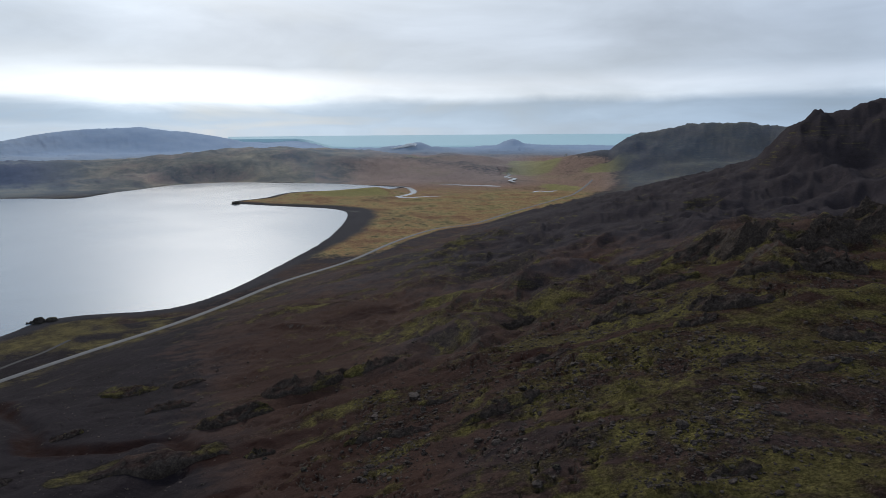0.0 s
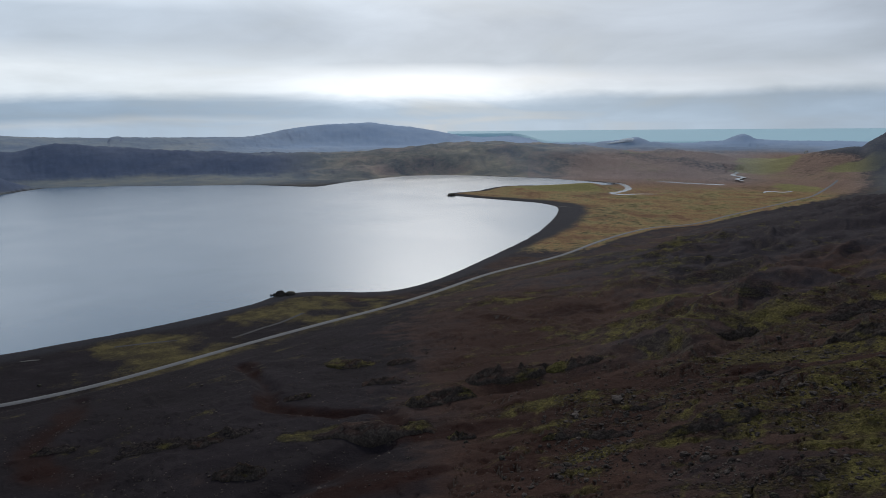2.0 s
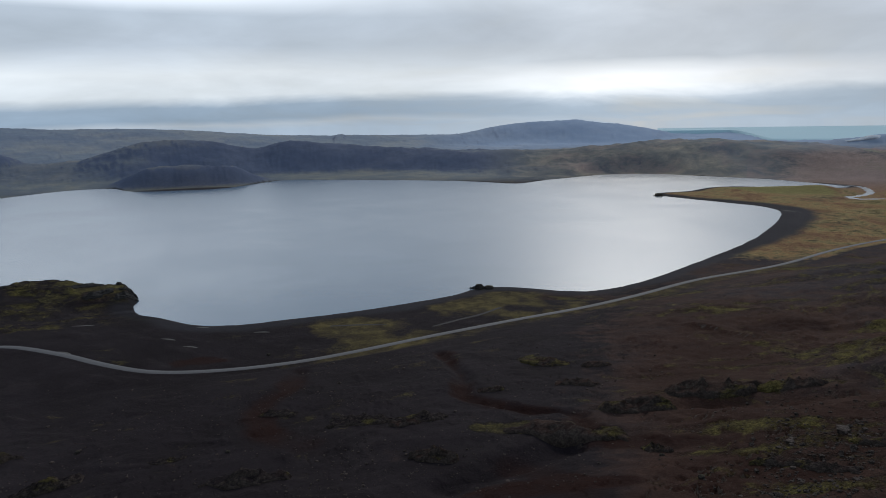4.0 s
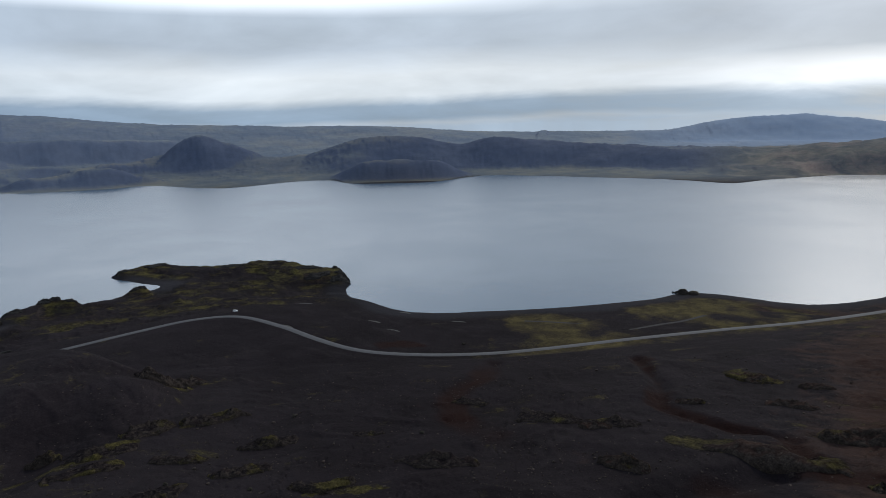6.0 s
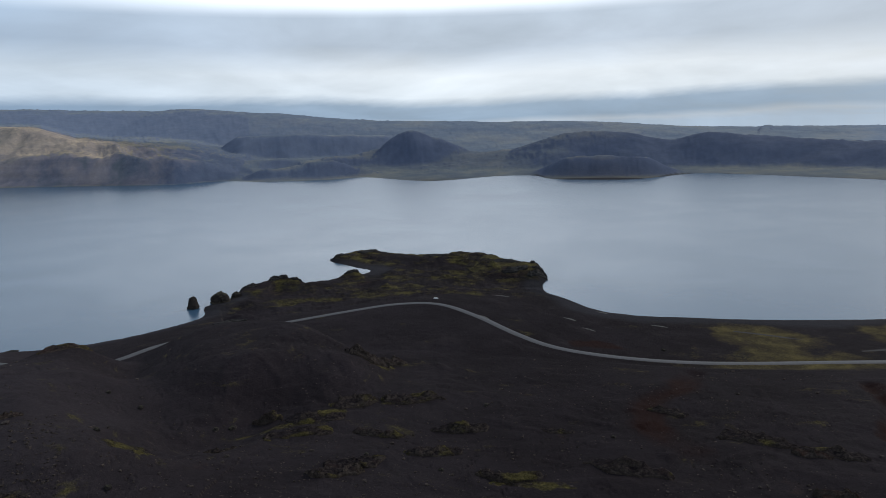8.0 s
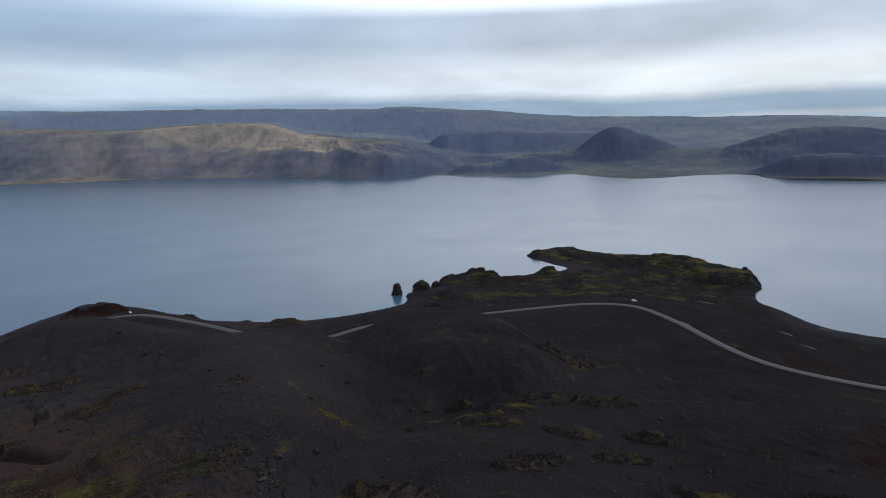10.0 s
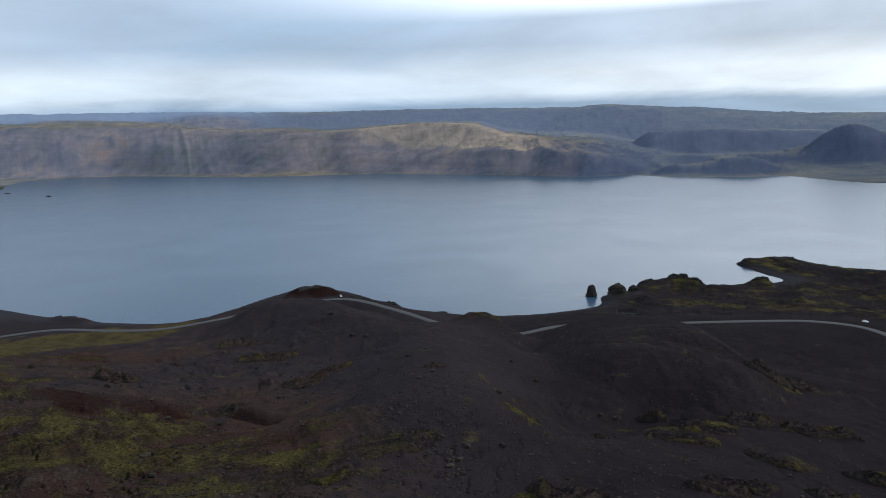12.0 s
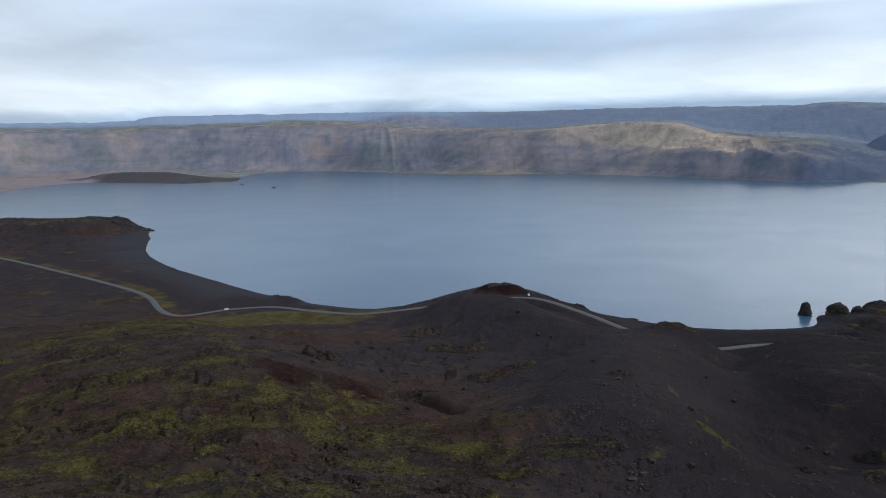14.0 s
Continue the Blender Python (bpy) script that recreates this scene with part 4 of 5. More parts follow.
def make_ground():
    seen = np.radians(np.arange(-38, 156, 0.095))
    rest = np.radians(np.arange(156, 322, 2.0))
    az = np.concatenate([seen, rest, seen[:1] + 2 * np.pi])
    r = np.concatenate([[0.0, 30, 60, 85], 105 * np.exp(np.arange(0, math.log(700 / 105), 0.0072)), 700 * np.exp(np.arange(0, math.log(4920 / 700), 0.0098)), [4925]])
    rr, aa = np.meshgrid(r, az, indexing="ij")
    x, y = (-np.sin(aa) * rr).ravel(), (np.cos(aa) * rr).ravel()
    h, sd, w = lie(x, y)
    hh = h.reshape(rr.shape)
    dr = np.gradient(hh, axis=0) / np.gradient(rr, axis=0)
    da = np.gradient(hh, axis=1) / (np.gradient(aa, axis=1) * np.maximum(rr, 1.0))
    slope = np.hypot(dr, da).ravel()
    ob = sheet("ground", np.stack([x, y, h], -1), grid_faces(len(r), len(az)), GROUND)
    *shares, haze, rusted = cover(x.astype(np.float32), y.astype(np.float32), h, sd, w, slope)
    far_az, far_r = np.degrees(np.arctan2(-x, y)), np.hypot(x, y)
    # how much paler the sand and beach are, by direction and distance
    pale_share = (0.14 * (1 - step(far_az, 30, 50)) + 0.30 * step(far_az, 56, 80) + 0.45 * step(far_az, 88, 102) + 0.3 * step(far_az, 108, 120) + (0.2 + 0.4 * step(far_r, 260, 420)) * (1 - step(far_az, 4, 20)) + 0.35 * (1 - step(far_az, 4, 20)) * step(far_r, 350, 620) + 0.07) * (1 - step(far_r, 1900, 2300)) * (1 + 0.45 * fbm(x, y, 70, 4, 91))
    ob.data.attributes.new("pale_share", "FLOAT", "POINT").data.foreach_set("value", np.clip(pale_share, 0, 1).astype(np.float32))
    behind, _, _, along = table_front(x, y, sd)
    runs = 0.47 + 0.13 * fbm(along + 60 * fbm(along, behind * 0.8, 120, 2, 35), behind * 0.34, 110, 5, 34, 0.6) + 0.17 * fbm(x, y, 330, 3, 36)
    ob.data.attributes.new("runs", "FLOAT", "POINT").data.foreach_set("value", np.clip(runs, 0, 1).astype(np.float32))
    ob.data.attributes.new("haze", "FLOAT", "POINT").data.foreach_set("value", np.clip(haze, 0, 1).astype(np.float32))
    ob.data.attributes.new("rust", "FLOAT", "POINT").data.foreach_set("value", np.clip(rusted, 0, 1).astype(np.float32))
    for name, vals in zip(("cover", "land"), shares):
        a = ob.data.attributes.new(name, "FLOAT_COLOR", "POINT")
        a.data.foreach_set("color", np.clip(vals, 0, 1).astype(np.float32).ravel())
    return tagged(ob, "dark volcanic slopes, black sand, mossy ribs and far moors", "ground", kind="structure")


ground = make_ground()


def flat_ring(name, ring, z, mat):
    bm = bmesh.new()
    f = bm.faces.new([bm.verts.new((a, b, z)) for a, b in ring])
    f.normal_update()
    if f.normal.z < 0:
        f.normal_flip()
    bmesh.ops.triangulate(bm, faces=[f])
    me = bpy.data.meshes.new(name)
    bm.to_mesh(me)
    bm.free()
    me.materials.append(mat)
    return new(name, me)


def widen(ring, by):
    c = np.roll(ring, -1, 0) - np.roll(ring, 1, 0)
    n = np.stack([c[:, 1], -c[:, 0]], -1) / np.linalg.norm(c, axis=1)[:, None]
    area = 0.5 * np.sum(ring[:, 0] * np.roll(ring[:, 1], -1) - np.roll(ring[:, 0], -1) * ring[:, 1])
    return ring + n * by * np.sign(area)


lake = tagged(flat_ring("lake", widen(SHORE, 7.0), 0.0, LAKE), "wide still lake reflecting the overcast sky", "lake", kind="structure")


def ribbon(name, line, half, mat, lift, sides=0.0):
    """A strip along a line of places with heights; sides drops its edges by so much."""
    p = np.array(line, float)
    d = np.gradient(p[:, :2], axis=0)
    n = np.stack([-d[:, 1], d[:, 0]], -1) / np.linalg.norm(d, axis=1)[:, None]
    half = np.broadcast_to(np.asarray(half, float), (len(p),))[:, None]
    offs = (-1.25, -1.0, 0.0, 1.0, 1.25) if sides else (-1.0, 0.0, 1.0)
    drop = (sides, 0, -0.06, 0, sides) if sides else (0, 0, 0)
    rows = [np.hstack([p[:, :2] + n * half * o, (p[:, 2] + lift - dz)[:, None]]) for o, dz in zip(offs, drop)]
    v = np.stack(rows, 1).reshape(-1, 3)
    return sheet(name, v, grid_faces(len(p), len(offs))[:, ::-1], mat)


road = tagged(ribbon("road", smooth_line(ROAD, 3)[:-4], 2.9, ASPHALT, 0.45, 0.3), "narrow grey asphalt road winding along the lake shore", "road", kind="structure")

verge = tagged(ribbon("road_verge", smooth_line(ROAD, 3)[:-4], 4.6, VERGE, 0.18, 1.1), "dark gravel verge under the asphalt road", "verge", kind="structure")


def make_sea():
    r = np.linspace(3780, 4930, 12)
    az = np.radians(np.linspace(-17.5, 17.3, 60))
    rr, aa = np.meshgrid(r, az, indexing="ij")
    rr = rr + (4930 - rr) * 0.74 * step(np.degrees(aa), 8.5, 12.0)
    z = 64 + (rr - 3780) / 1150 * (EYE - 4930 * math.tan(radians(0.5)) - 64)
    v = np.stack([-np.sin(aa) * rr, np.cos(aa) * rr, z], -1).reshape(-1, 3)
    v.reshape(12, 60, 3)[0, :, 2] -= 60
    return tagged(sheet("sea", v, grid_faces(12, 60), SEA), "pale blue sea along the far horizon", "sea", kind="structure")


sea = make_sea()


def on_ground(points):
    """Heights of the ground under places."""
    p = np.array(points, float)
    return lie(p[:, 0], p[:, 1])[0]


def drape(points, n=5, lift=0.25):
    line = smooth_line(points, n)
    h = on_ground(line)
    h = np.minimum.accumulate(np.minimum.accumulate(h)[::-1])[::-1] * 0.3 + h * 0.7
    return np.column_stack([line, h + lift])


for kind_name, pts, half, level, text in STREAMS:
    line = smooth_line(pts, 6)
    line = np.column_stack([line, np.full(len(line), level)])
    wide = half * np.clip(np.sin(np.linspace(0.12, math.pi - 0.12, len(line))) * 1.6, 0.25, 1) * (1 + 0.35 * np.sin(np.arange(len(line)) * 2.1))
    tagged(ribbon(kind_name, line, wide, STREAM, 0.0), text, kind_name, kind="structure")
tagged(ribbon("track", drape([(-205, 1428), (-106, 1358), (-26, 1299), (49, 1262), (95, 1258)], 6, 0.3), 5.0, VERGE, 0.0),
       "dark earth track crossing the yellow grass", "track", kind="structure")
for path in ([(-296, 441), (-308, 442), (-336, 443), (-373, 425), (-400, 405)], [(-321, 446), (-314, 476), (-307, 499), (-304, 530)]):
    tagged(ribbon("track", drape(path, 6, 0.2), 1.6, VERGE, 0.0), "narrow earth track through the shore grass", "track", kind="structure")

# small pale gravel bars on the black sand between road and shore
for x, y, length in ((-577, 286, 9), (-480, 303, 7), (-449, 300, 8), (-437, 362, 7), (-493, 345, 6), (-505, 233, 8)):
    a = 0.5 + 0.3 * math.sin(x)
    bar = drape([(x - length * math.cos(a), y - length * math.sin(a)), (x, y + 1.0), (x + length * math.cos(a), y + length * math.sin(a))], 6, 0.12)
    tagged(ribbon("gravel_bar", bar, 1.3 * np.sin(np.linspace(0.2, math.pi - 0.2, len(bar))), PALE_GRAVEL, 0.0), "pale gravel bar washed out on black sand", "gravel", kind="structure")


# ---- rocks ----
OUTCROPS_SOUTH = [(-69, 321, 22.0, 7.5), (-93, 286, 16.9, 5.7), (-36, 326, 17.4, 4.7), (-108, 242, 26.9, 5.0), (-144, 199, 11.6, 4.8), (-178, 363, 16.1, 4.0), (-68, 232, 6.7, 2.9),
                  (-25, 222, 10.3, 3.3), (-138, 324, 12.6, 4.0), (-180, 226, 8.5, 3.0), (-174, 293, 7.4, 2.5), (-2, 244, 8.8, 2.5), (16, 211, 11.6, 3.4), (-145, 366, 10.5, 2.8),
                  (22, 215, 9.8, 3.1), (-13, 219, 8.1, 2.9), (35, 167, 6.3, 2.0)]
OUTCROPS_MIDDLE = [(-323, 76, 15.0, 4.8), (-321, 109, 18.4, 4.4), (-271, 114, 14.9, 4.8), (-276, 76, 13.2, 3.4), (-308, 50, 17.0, 4.1), (-287, 42, 15.9, 3.0), (-203, 222, 16.6, 4.0),
                   (-179, 235, 14.9, 4.3), (-196, 149, 17.4, 4.8), (-205, 105, 13.2, 4.2), (-398, 105, 14.6, 6.4), (-414, 121, 15.2, 6.1), (-253, 216, 12.1, 2.9), (-242, 89, 12.1, 3.5),
                   (-229, 46, 12.1, 3.5), (-250, 152, 8.1, 2.2), (-238, 55, 13.8, 3.7), (-199, -1, 17.1, 4.6)]
OUTCROPS_NORTH = [(-372, -193, 20.1, 5.8), (-415, -237, 16.6, 6.0), (-321, -136, 18.5, 4.4), (-325, 33, 8.2, 6.1), (-282, 8, 7.7, 2.5), (-192, -79, 7.8, 2.5), (-463, -73, 16.2, 3.2),
                  (-300, -70, 6.8, 2.6), (-284, -231, 11.5, 6.1), (-339, -233, 5.0, 3.4), (-262, -162, 13.7, 3.1), (-306, -140, 11.9, 3.3), (-213, -235, 11.0, 2.6), (-158, -198, 11.3, 2.5),
                  (-152, -165, 12.2, 2.6), (-176, -135, 2.9, 2.3), (-192, -281, 11.8, 3.3), (-165, -82, 10.5, 3.4), (-108, -161, 12.5, 2.9), (-220, -58, 6.3, 1.7)]
OUTCROPS_RIDGE = [(109, 252, 16.5, 6.8), (94, 243, 8.1, 3.2), (81, 290, 15.5, 4.1), (109, 324, 17.4, 4.7), (41, 343, 12.0, 5.7), (91, 350, 21.6, 5.4), (137, 285, 18.8, 6.5),
                  (160, 275, 16.2, 10.8), (176, 326, 18.7, 8.5), (203, 337, 19.9, 9.0), (160, 347, 19.4, 6.7), (140, 371, 16.8, 5.4), (106, 185, 7.5, 2.7), (90, 200, 7.7, 2.2),
                  (127, 205, 10.4, 4.0), (63, 137, 6.3, 2.5), (39, 256, 11.4, 2.2), (224, 353, 17.5, 8.4)]
# by the water: the headlands, the shore's black crags, the knoll
CRAGS_SHORE = [(-730, 64, 11.0, 3.6), (-746, 97, 11.0, 4.2), (-734, 116, 9.0, 2.6), (-738, 178, 9.0, 3.0), (-858, 194, 12.0, 2.6), (-866, 232, 15.0, 2.6), (-652, 372, 9.0, 4.6),
               (-676, 382, 8.0, 4.0), (-660, 346, 17.0, 4.0), (-640, 362, 12.0, 4.0), (-705, 360, 18.0, 3.0), (-784, 298, 16.0, 2.6), (-626, -268, 15.0, 2.2), (-606, -212, 11.0, 2.4), (-608, -180, 9.0, 2.4),
               (-560, -500, 12.0, 2.8), (-600, 35, 15.6, 2.4), (-592, -318, 12.0, 2.2), (-880, -1160, 40.0, 8.4), (-905, -1215, 34.0, 8.4), (-372, 592, 6.0, 3.1), (-612, -130, 12.0, 2.0)]


def make_outcrop(x, y, length, height, seed, mat, text, earth=0.5):
    """A craggy rib of rock that grows out of the slope: steep on its lower side, broken along its crest."""
    rng = np.random.RandomState(seed)
    nu, nv = 52, 28
    u, v = np.meshgrid(np.linspace(-1, 1, nu), np.linspace(-1, 1, nv), indexing="ij")
    turn = math.atan2(x, -y) + rng.uniform(-0.4, 0.4)
    wide = length * rng.uniform(0.34, 0.5)
    c, s = math.cos(turn), math.sin(turn)
    bend = 0.25 * length * rng.uniform(-1, 1) * u * u
    lx, ly = u * length * 1.05, v * wide + bend
    px, py = x + lx * c - ly * s, y + lx * s + ly * c
    # the lower side is the steeper one
    vs = np.where(v > -0.35, (v + 0.35) / 1.35, (v + 0.35) / 0.65)
    q = np.clip(1 - (np.abs(u) ** 2.2 + np.abs(vs) ** 1.8) * (1 + 1.2 * fbm(px, py, length * 0.42, 4, seed % 7)), 0, 1)
    q = q * np.clip((1 - np.abs(u)) * 5, 0, 1) * np.clip((1 - np.abs(v)) * 4, 0, 1)
    broken = crag(px, py, length * 0.5, 4, 5 + seed % 5)
    lump = q ** 0.7 * (0.34 + 0.5 * np.clip(broken * 2.0 - 1.1, 0, 1)) + q ** 0.6 * (0.22 * fbm(px, py, length * 0.35, 3, 9, 0.5))
    ground_z = lie(px.ravel(), py.ravel())[0].reshape(px.shape)
    z0 = float(lie(np.array([x]), np.array([y]))[0][0])
    pz = ground_z + lump * height * 1.4 - 2.6 * (1 - np.clip(q * 7, 0, 1)) - 0.05
    jag = 0.13 * height * np.clip(q * 3, 0, 1)
    px = px + jag * fbm(px, pz * 2 + py, 2.5, 2, 3)
    py = py + jag * fbm(py, pz * 2 - px, 2.5, 2, 13)
    ob = sheet("rock_outcrop", np.stack([px - x, py - y, pz - z0], -1).reshape(-1, 3), grid_faces(nu, nv), mat, mat is not LAVA)
    if mat is GROUND:
        side = np.clip(np.abs(np.gradient(pz, axis=1)) / (wide * 2 / nv) * 0.8, 0, 1).ravel()
        zero = np.zeros(side.shape)
        shares = np.stack([zero, np.clip(rng.uniform(0.1, 0.42) + 0.9 * fbm(px, py, length * 0.7, 2, 44).ravel() - 0.3 * side, 0, 1), zero + earth + rng.uniform(-0.1, 0.15), 0.30 + 0.6 * side], -1)
        for key, vals in (("cover", shares), ("land", np.zeros(shares.shape))):
            ob.data.attributes.new(key, "FLOAT_COLOR", "POINT").data.foreach_set("color", vals.astype(np.float32).ravel())
    ob.location = (x, y, z0)
    return tagged(ob, text, "rock", group="rock outcrops on the slope")


seed = 100
for some, mat, earth, text in ((OUTCROPS_SOUTH, GROUND, 0.45, "craggy brown lava rib with olive moss on reddish soil"),
                        (OUTCROPS_MIDDLE, GROUND, 0.12, "low rough lava outcrop with moss on black sand"),
                        (OUTCROPS_NORTH, GROUND, 0.4, "weathered lava outcrop on the dark mossy slope"),
                        (OUTCROPS_RIDGE, GROUND, 0.35, "steep dark crag on the mossy hillside below the ridge"),
                        (CRAGS_SHORE, LAVA, 0.0, "black jagged lava crag by the lake shore")):
    for x, y, length, height in some:
        seed += 1
        make_outcrop(x, y, length, height, seed, mat, text, earth)


def make_boulder_mesh(name, radius, seed, squash=0.8, subdiv=3):
    bm = bmesh.new()
    bmesh.ops.create_icosphere(bm, subdivisions=subdiv, radius=radius)
    off = Vector((seed * 3.7, seed * 1.9, seed * 5.3))
    for v in bm.verts:
        d = v.co.normalized()
        k = 1 + 0.30 * noise.noise(d * 1.3 + off) + 0.20 * noise.noise(d * 3.1 + off) + 0.08 * noise.noise(d * 8.0 + off)
        k = min(k, 0.98 / max(abs(d.x * 0.8 + d.z * 0.5), abs(d.y), 0.6) * 0.95)
        v.co = d * radius * k
        v.co.z *= squash
    me = bpy.data.meshes.new(name)
    bm.to_mesh(me)
    bm.free()
    return me


def make_stack(x, y, radius, height, seed, text, lean=0.0, taper=0.0):
    """A sea stack: a blocky column of lava with a dark foot in the water."""
    me = make_boulder_mesh("sea_rock", radius, seed, height / radius * 0.62, 4)
    for v in me.vertices:
        up = v.co.z / height
        v.co.x += lean * up * radius
        pinch = 1 - taper * max(up + 0.2, 0)
        v.co.x *= pinch
        v.co.y *= pinch
        if v.co.z < -height * 0.2:
            v.co.x *= 1.25
            v.co.y *= 1.25
    me.materials.append(MOSSY)
    ob = new("sea_rock", me)
    ob.location = (x, y, height * 0.36)
    ob.rotation_euler = (0, 0, seed)
    return tagged(ob, text, "rock", group="rock stacks in the lake")


make_stack(-687, 7, 5.4, 12.0, 3, "upright dark rock stack standing in shallow lake water", -0.2, 0.4)
make_stack(-700, 33, 8.5, 10.5, 8, "broad blocky rock stack with mossy top in the lake", 0.1)
make_stack(-712, 50, 5.0, 6.0, 5, "small black rock at the water's edge", 0.0)
make_stack(-364, 590, 4.5, 6.0, 6, "black lava block on the shore of the lake", 0.0)
make_stack(-356, 596, 5.0, 4.2, 12, "low flat black block on the lake shore", 0.0)
make_stack(-484, 1584, 9.0, 7.0, 4, "dark rock at the tip of the gravel spit", 0.0)
for x, y, a, b, turn in ((-1906, -1716, 42, 7, 45), (-2036, -2000, 30, 8, 50)):
    me = make_boulder_mesh("islet", 1.0, int(a), 0.12, 4)
    me.materials.append(LAVA)
    ob = new("islet", me)
    ob.scale, ob.location, ob.rotation_euler = (a, b, 8), (x, y, 0.1), (0, 0, radians(turn))
    tagged(ob, "low dark islet barely above the lake", "islet", group="islets in the lake")


def scatter(name, n, lo, hi, az0, az1, size, seed, text, mat, flat=0.0):
    """Loose stones strewn over the slope, as one mesh."""
    rng = np.random.RandomState(seed)
    # a blunt stone of two rings and two caps
    ring = [(math.cos(a), math.sin(a)) for a in np.arange(5) * 2 * math.pi / 5]
    bv = np.array([(0, 0, -1)] + [(0.9 * c, 0.9 * k, -0.35) for c, k in ring] + [(0.85 * c, 0.85 * k, 0.5) for c, k in ring] + [(0, 0, 0.95)])
    bf = np.array([f for i in range(5) for k in [(i + 1) % 5] for f in ((0, 1 + k, 1 + i), (1 + i, 1 + k, 6 + k), (1 + i, 6 + k, 6 + i), (6 + i, 6 + k, 11))])
    r = np.exp(rng.uniform(math.log(lo), math.log(hi), n))
    a = np.radians(rng.uniform(az0, az1, n))
    x, y = -np.sin(a) * r, np.cos(a) * r
    if flat:
        keep = fbm(x * 0.4, y, 24, 5, 33, 0.62) + rng.uniform(-0.15, 0.15, n) > 0.12
    else:
        keep = fbm(x, y, 35, 3, 61) + rng.uniform(-0.5, 0.5, n) > 0.0
    h, sd, w = lie(x, y)
    keep &= (w > 14) & (sd > 4)
    x, y, h = x[keep], y[keep], h[keep]
    n = len(x)
    s = size * rng.lognormal(0, 0.55, n)
    jit = 1 + 0.5 * (rng.rand(n, len(bv), 1) - 0.5)
    sq = np.stack([np.ones(n), rng.uniform(0.6, 1.1, n), rng.uniform(0.45, 0.8, n)], -1)
    if flat:
        sq[:, 2] = flat
    ang = rng.uniform(0, 6.28, n)
    v = bv[None] * jit * sq[:, None] * s[:, None, None]
    c, sn = np.cos(ang)[:, None], np.sin(ang)[:, None]
    v = np.stack([v[..., 0] * c - v[..., 1] * sn, v[..., 0] * sn + v[..., 1] * c, v[..., 2]], -1)
    v = v + np.stack([x, y, h + s * 0.1], -1)[:, None]
    f = bf[None] + (np.arange(n) * len(bv))[:, None, None]
    me = bpy.data.meshes.new(name)
    me.from_pydata(v.reshape(-1, 3).tolist(), [], f.reshape(-1, 3).tolist())
    me.materials.append(mat)
    return tagged(new(name, me), text, "stones", kind="stuff")


scatter("loose_stones", 30000, 115, 420, -36, 8, 0.30, 11, "loose brown stones strewn over the mossy hillside", STONE)
scatter("loose_stones", 12000, 140, 480, 8, 100, 0.28, 12, "scattered dark stones on black volcanic sand", STONE)
scatter("loose_stones", 28000, 120, 460, 100, 153, 0.30, 13, "scattered brown stones on the mossy northern slope", STONE)


# single boulders on the slopes: place and radius
BOULDERS = [(-183, -139, 1.5), (-152, -166, 1.2), (-280, -275, 1.9), (-256, -353, 2.1), (-216, -230, 1.3), (-174, -206, 1.2), (-193, -80, 1.6), (-350, -25, 1.5), (-285, -37, 1.4),
            (-321, 16, 1.8), (-454, -181, 2.4), (-285, -143, 1.3), (-324, -89, 1.4), (63, 137, 1.3), (96, 242, 2.0), (115, 185, 1.6), (28, 157, 1.1), (67, 154, 1.0),
            (-46, 206, 1.2), (-64, 225, 1.0), (28, 225, 1.2), (75, 229, 1.1), (-301, 140, 1.3), (-221, 84, 1.1), (-247, 62, 1.2), (-320, 15, 1.4), (-382, 321, 1.5),
            (-173, 296, 1.5), (-230, 168, 1.2), (-408, -149, 1.8), (-224, -28, 1.3), (-318, 8, 1.6), (-366, -40, 1.4), (-239, -147, 1.3)]
BOULDER_MESHES = [make_boulder_mesh("boulder", 1.0, k + 20, 0.7, 3) for k in range(5)]
for me in BOULDER_MESHES:
    me.materials.append(MOSSY)
for k, (x, y, radius) in enumerate(BOULDERS):
    ob = new("boulder", BOULDER_MESHES[k % 5])
    z = float(lie(np.array([x]), np.array([y]))[0][0])
    ob.location, ob.scale, ob.rotation_euler = (x, y, z + radius * 0.22), (radius, radius * 0.85, radius), (0, 0, k * 1.7)
    tagged(ob, "dark lava boulder lying loose on the volcanic slope", "boulder", group="boulders on the slope")


# ---- vehicles ----
def part(name, bm, mat, parent, label=""):
    me = bpy.data.meshes.new(name)
    bm.to_mesh(me)
    bm.free()
    me.materials.append(mat)
    ob = new(name, me)
    ob.parent = parent
    return tagged(ob, label)


def loft(sections):
    """A closed body through cross-sections of equal length."""
    bm = bmesh.new()
    rings = [[bm.verts.new(p) for p in ring] for ring in sections]
    for a, b in zip(rings[:-1], rings[1:]):
        for i in range(len(a)):
            bm.faces.new((a[i], a[(i + 1) % len(a)], b[(i + 1) % len(a)], b[i]))
    bm.faces.new(rings[0][::-1])
    bm.faces.new(rings[-1])
    bmesh.ops.recalc_face_normals(bm, faces=bm.faces)
    return bm


def block(sx, sy, sz, at, bevel=0.03):
    bm = bmesh.new()
    bmesh.ops.create_cube(bm, size=1.0)
    bmesh.ops.scale(bm, vec=(sx, sy, sz), verts=bm.verts)
    bmesh.ops.bevel(bm, geom=bm.edges[:], offset=bevel, segments=2, affect="EDGES")
    bmesh.ops.translate(bm, vec=at, verts=bm.verts)
    return bm


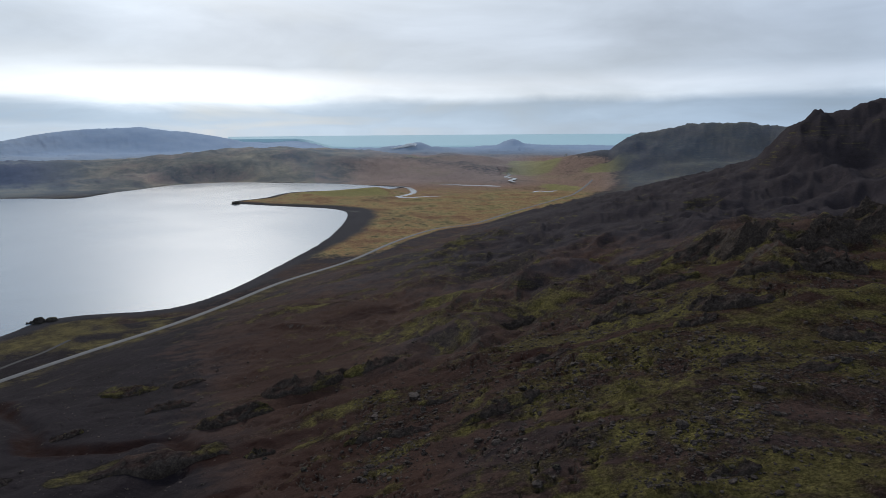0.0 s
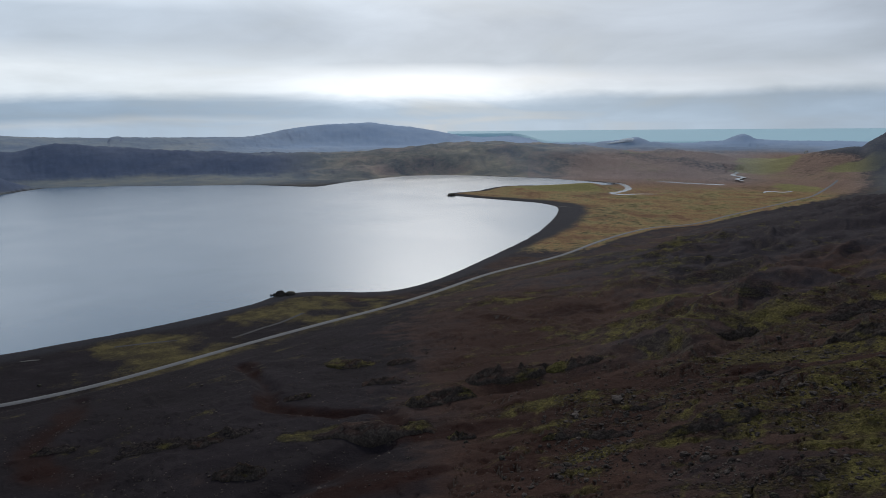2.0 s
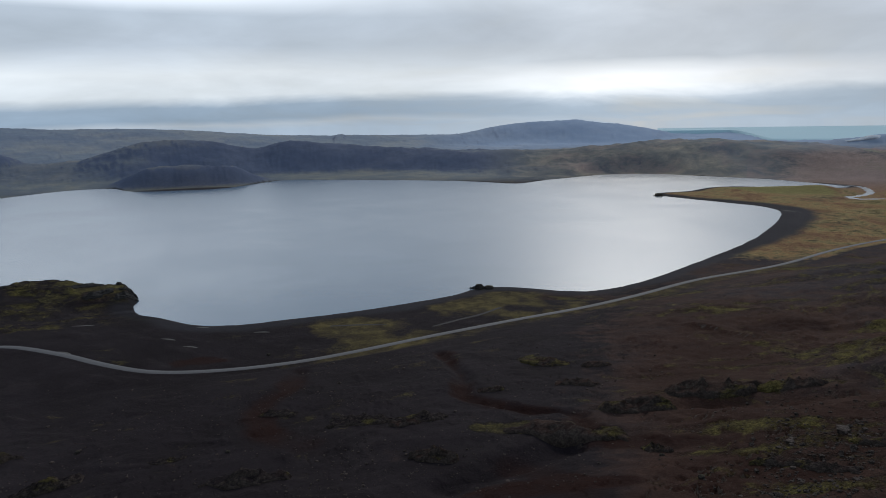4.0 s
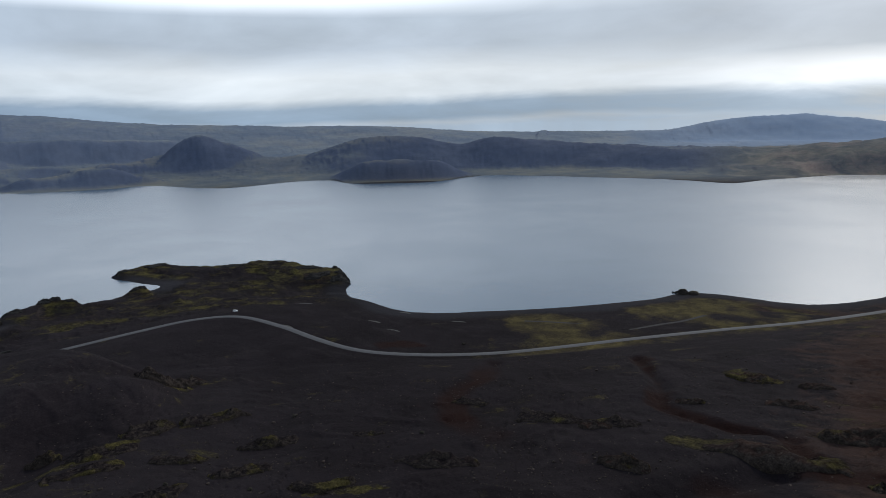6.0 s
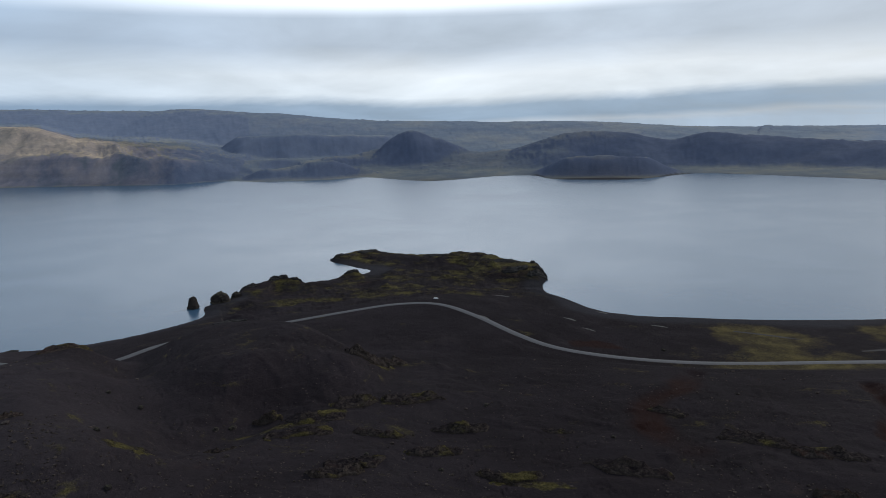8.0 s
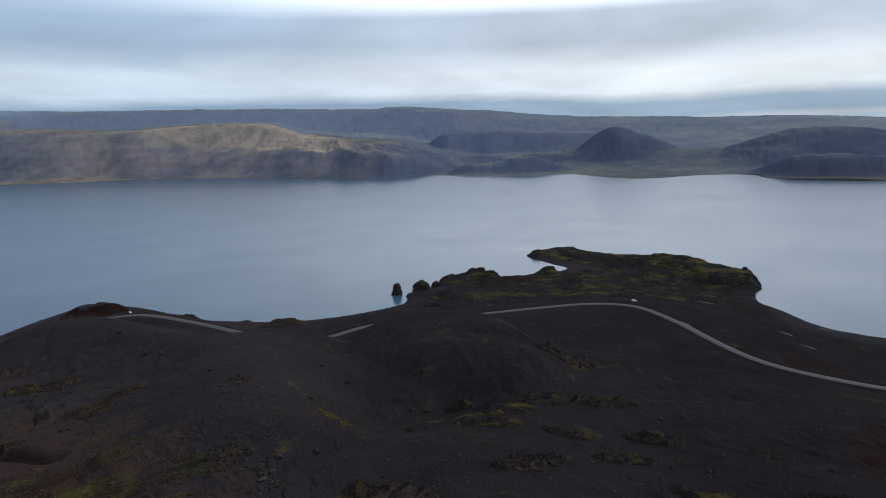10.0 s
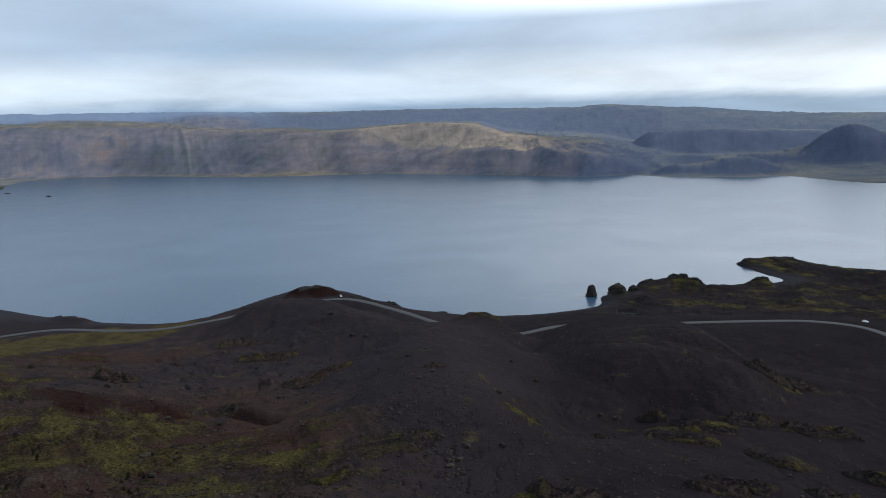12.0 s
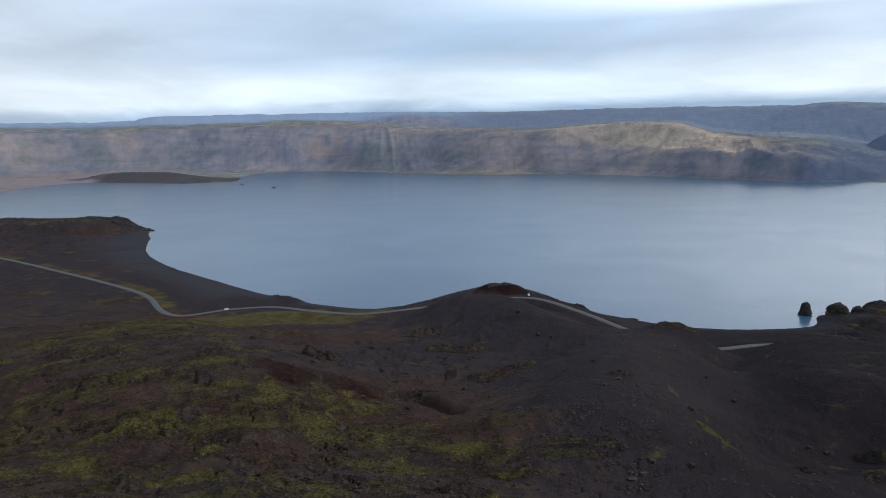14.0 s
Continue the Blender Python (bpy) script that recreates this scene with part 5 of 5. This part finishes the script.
def wheel_mesh(radius, width, at):
    bm = bmesh.new()
    bmesh.ops.create_cone(bm, cap_ends=True, segments=20, radius1=radius, radius2=radius, depth=width)
    bmesh.ops.bevel(bm, geom=[e for e in bm.edges if e.calc_face_angle(0) > 1], offset=0.04, segments=2, affect="EDGES")
    bmesh.ops.rotate(bm, matrix=Matrix.Rotation(math.pi / 2, 3, "X"), verts=bm.verts)
    bmesh.ops.translate(bm, vec=at, verts=bm.verts)
    return bm


def make_car(paint, text):
    car = new("car")
    car.empty_display_size = 0.5

    def ring(x, half, low, high):
        return [(x, -half, low), (x, -half * 1.02, (low + high) * 0.5), (x, -half * 0.94, high), (x, half * 0.94, high), (x, half * 1.02, (low + high) * 0.5), (x, half, low)]

    body = part("body", loft([ring(-2.2, 0.72, 0.45, 0.85), ring(-2.1, 0.84, 0.3, 1.0), ring(-1.0, 0.9, 0.25, 1.02), ring(0.6, 0.9, 0.25, 1.0),
                              ring(1.8, 0.86, 0.28, 0.88), ring(2.2, 0.70, 0.42, 0.72)]), paint, car)
    part("cabin", loft([ring(-2.0, 0.74, 0.98, 1.1), ring(-1.7, 0.72, 0.98, 1.56), ring(-0.2, 0.72, 0.98, 1.62), ring(0.3, 0.70, 0.98, 1.55), ring(1.05, 0.74, 0.98, 1.02)]), paint, car)
    part("windscreen", block(0.04, 1.3, 0.66, (0.74, 0, 1.28), 0.01), GLASS, car, "dark tinted windscreen").rotation_euler = (0, 0, 0)
    part("rear_window", block(0.05, 1.2, 0.38, (-1.9, 0, 1.33), 0.01), GLASS, car, "dark rear window")
    for side in (-1, 1):
        part("side_window", block(0.95, 0.03, 0.36, (-0.05, side * 0.735, 1.32), 0.01), GLASS, car, "dark side window")
        part("side_window", block(0.85, 0.03, 0.34, (-1.1, side * 0.74, 1.32), 0.01), GLASS, car, "dark side window")
        part("mirror", block(0.12, 0.2, 0.14, (0.62, side * 1.0, 1.08)), paint, car)
        part("headlight", block(0.1, 0.32, 0.14, (2.14, side * 0.5, 0.68)), LAMP_GLASS, car, "clear headlight")
        part("tail_light", block(0.08, 0.2, 0.24, (-2.17, side * 0.6, 0.82)), RED_LENS, car, "red tail light")
        for at in (-1.35, 1.35):
            w = part("wheel", wheel_mesh(0.33, 0.22, (at, side * 0.82, 0.33)), RUBBER, car)
            part("rim", wheel_mesh(0.2, 0.05, (at, side * 0.93, 0.33)), RIM, w, "grey alloy rim")
    return tagged(car, text, "car", group="cars by the lake road")


def park(car, x, y, turn):
    z = float(lie(np.array([x]), np.array([y]))[0][0])
    car.matrix_world = pose(x, y, z + 0.1, 0, 0, turn)


white_car = make_car(PAINT, "white car parked beside the lake road")
park(white_car, -598.0, -228.0, 30)
moving = copy_thing(white_car, pose(-473.5, -497.5, 6.45, 0, 0, 135))
tagged(moving, "white car on the grey asphalt lake road")
third = copy_thing(white_car, pose(-576.0, 218.0, 10.2, 0, 0, 60))
park(third, -578.0, 219.0, 60)


# ---- steam from the hot springs on the plain ----
def make_steam():
    m, t, b = material("steam")
    b.inputs["Base Color"].default_value = (0.9, 0.91, 0.92, 1)
    b.inputs["Roughness"].default_value = 1.0
    b.inputs["Alpha"].default_value = 0.5
    rng = np.random.RandomState(5)
    bm = bmesh.new()
    for k in range(26):
        s = k / 25
        x, y = -262 + 110 * s + rng.uniform(-6, 6), 3600 + 18 * s
        z = float(lie(np.array([x]), np.array([y]))[0][0]) + 3 + 9 * s + rng.uniform(-2, 3)
        sz = rng.uniform(4, 9) * (0.5 + s)
        got = bmesh.ops.create_icosphere(bm, subdivisions=2, radius=1.0)["verts"]
        for v in got:
            v.co = Vector((x + v.co.x * sz * 2.2, y + v.co.y * sz, z + v.co.z * sz * 0.55 + 0.6 * sz * noise.noise(v.co * 2 + Vector((k, 0, 0)))))
    me = bpy.data.meshes.new("steam_plume")
    bm.to_mesh(me)
    bm.free()
    me.materials.append(m)
    return tagged(new("steam_plume", me), "white steam drifting from hot springs on the plain", "steam", kind="stuff")


make_steam()
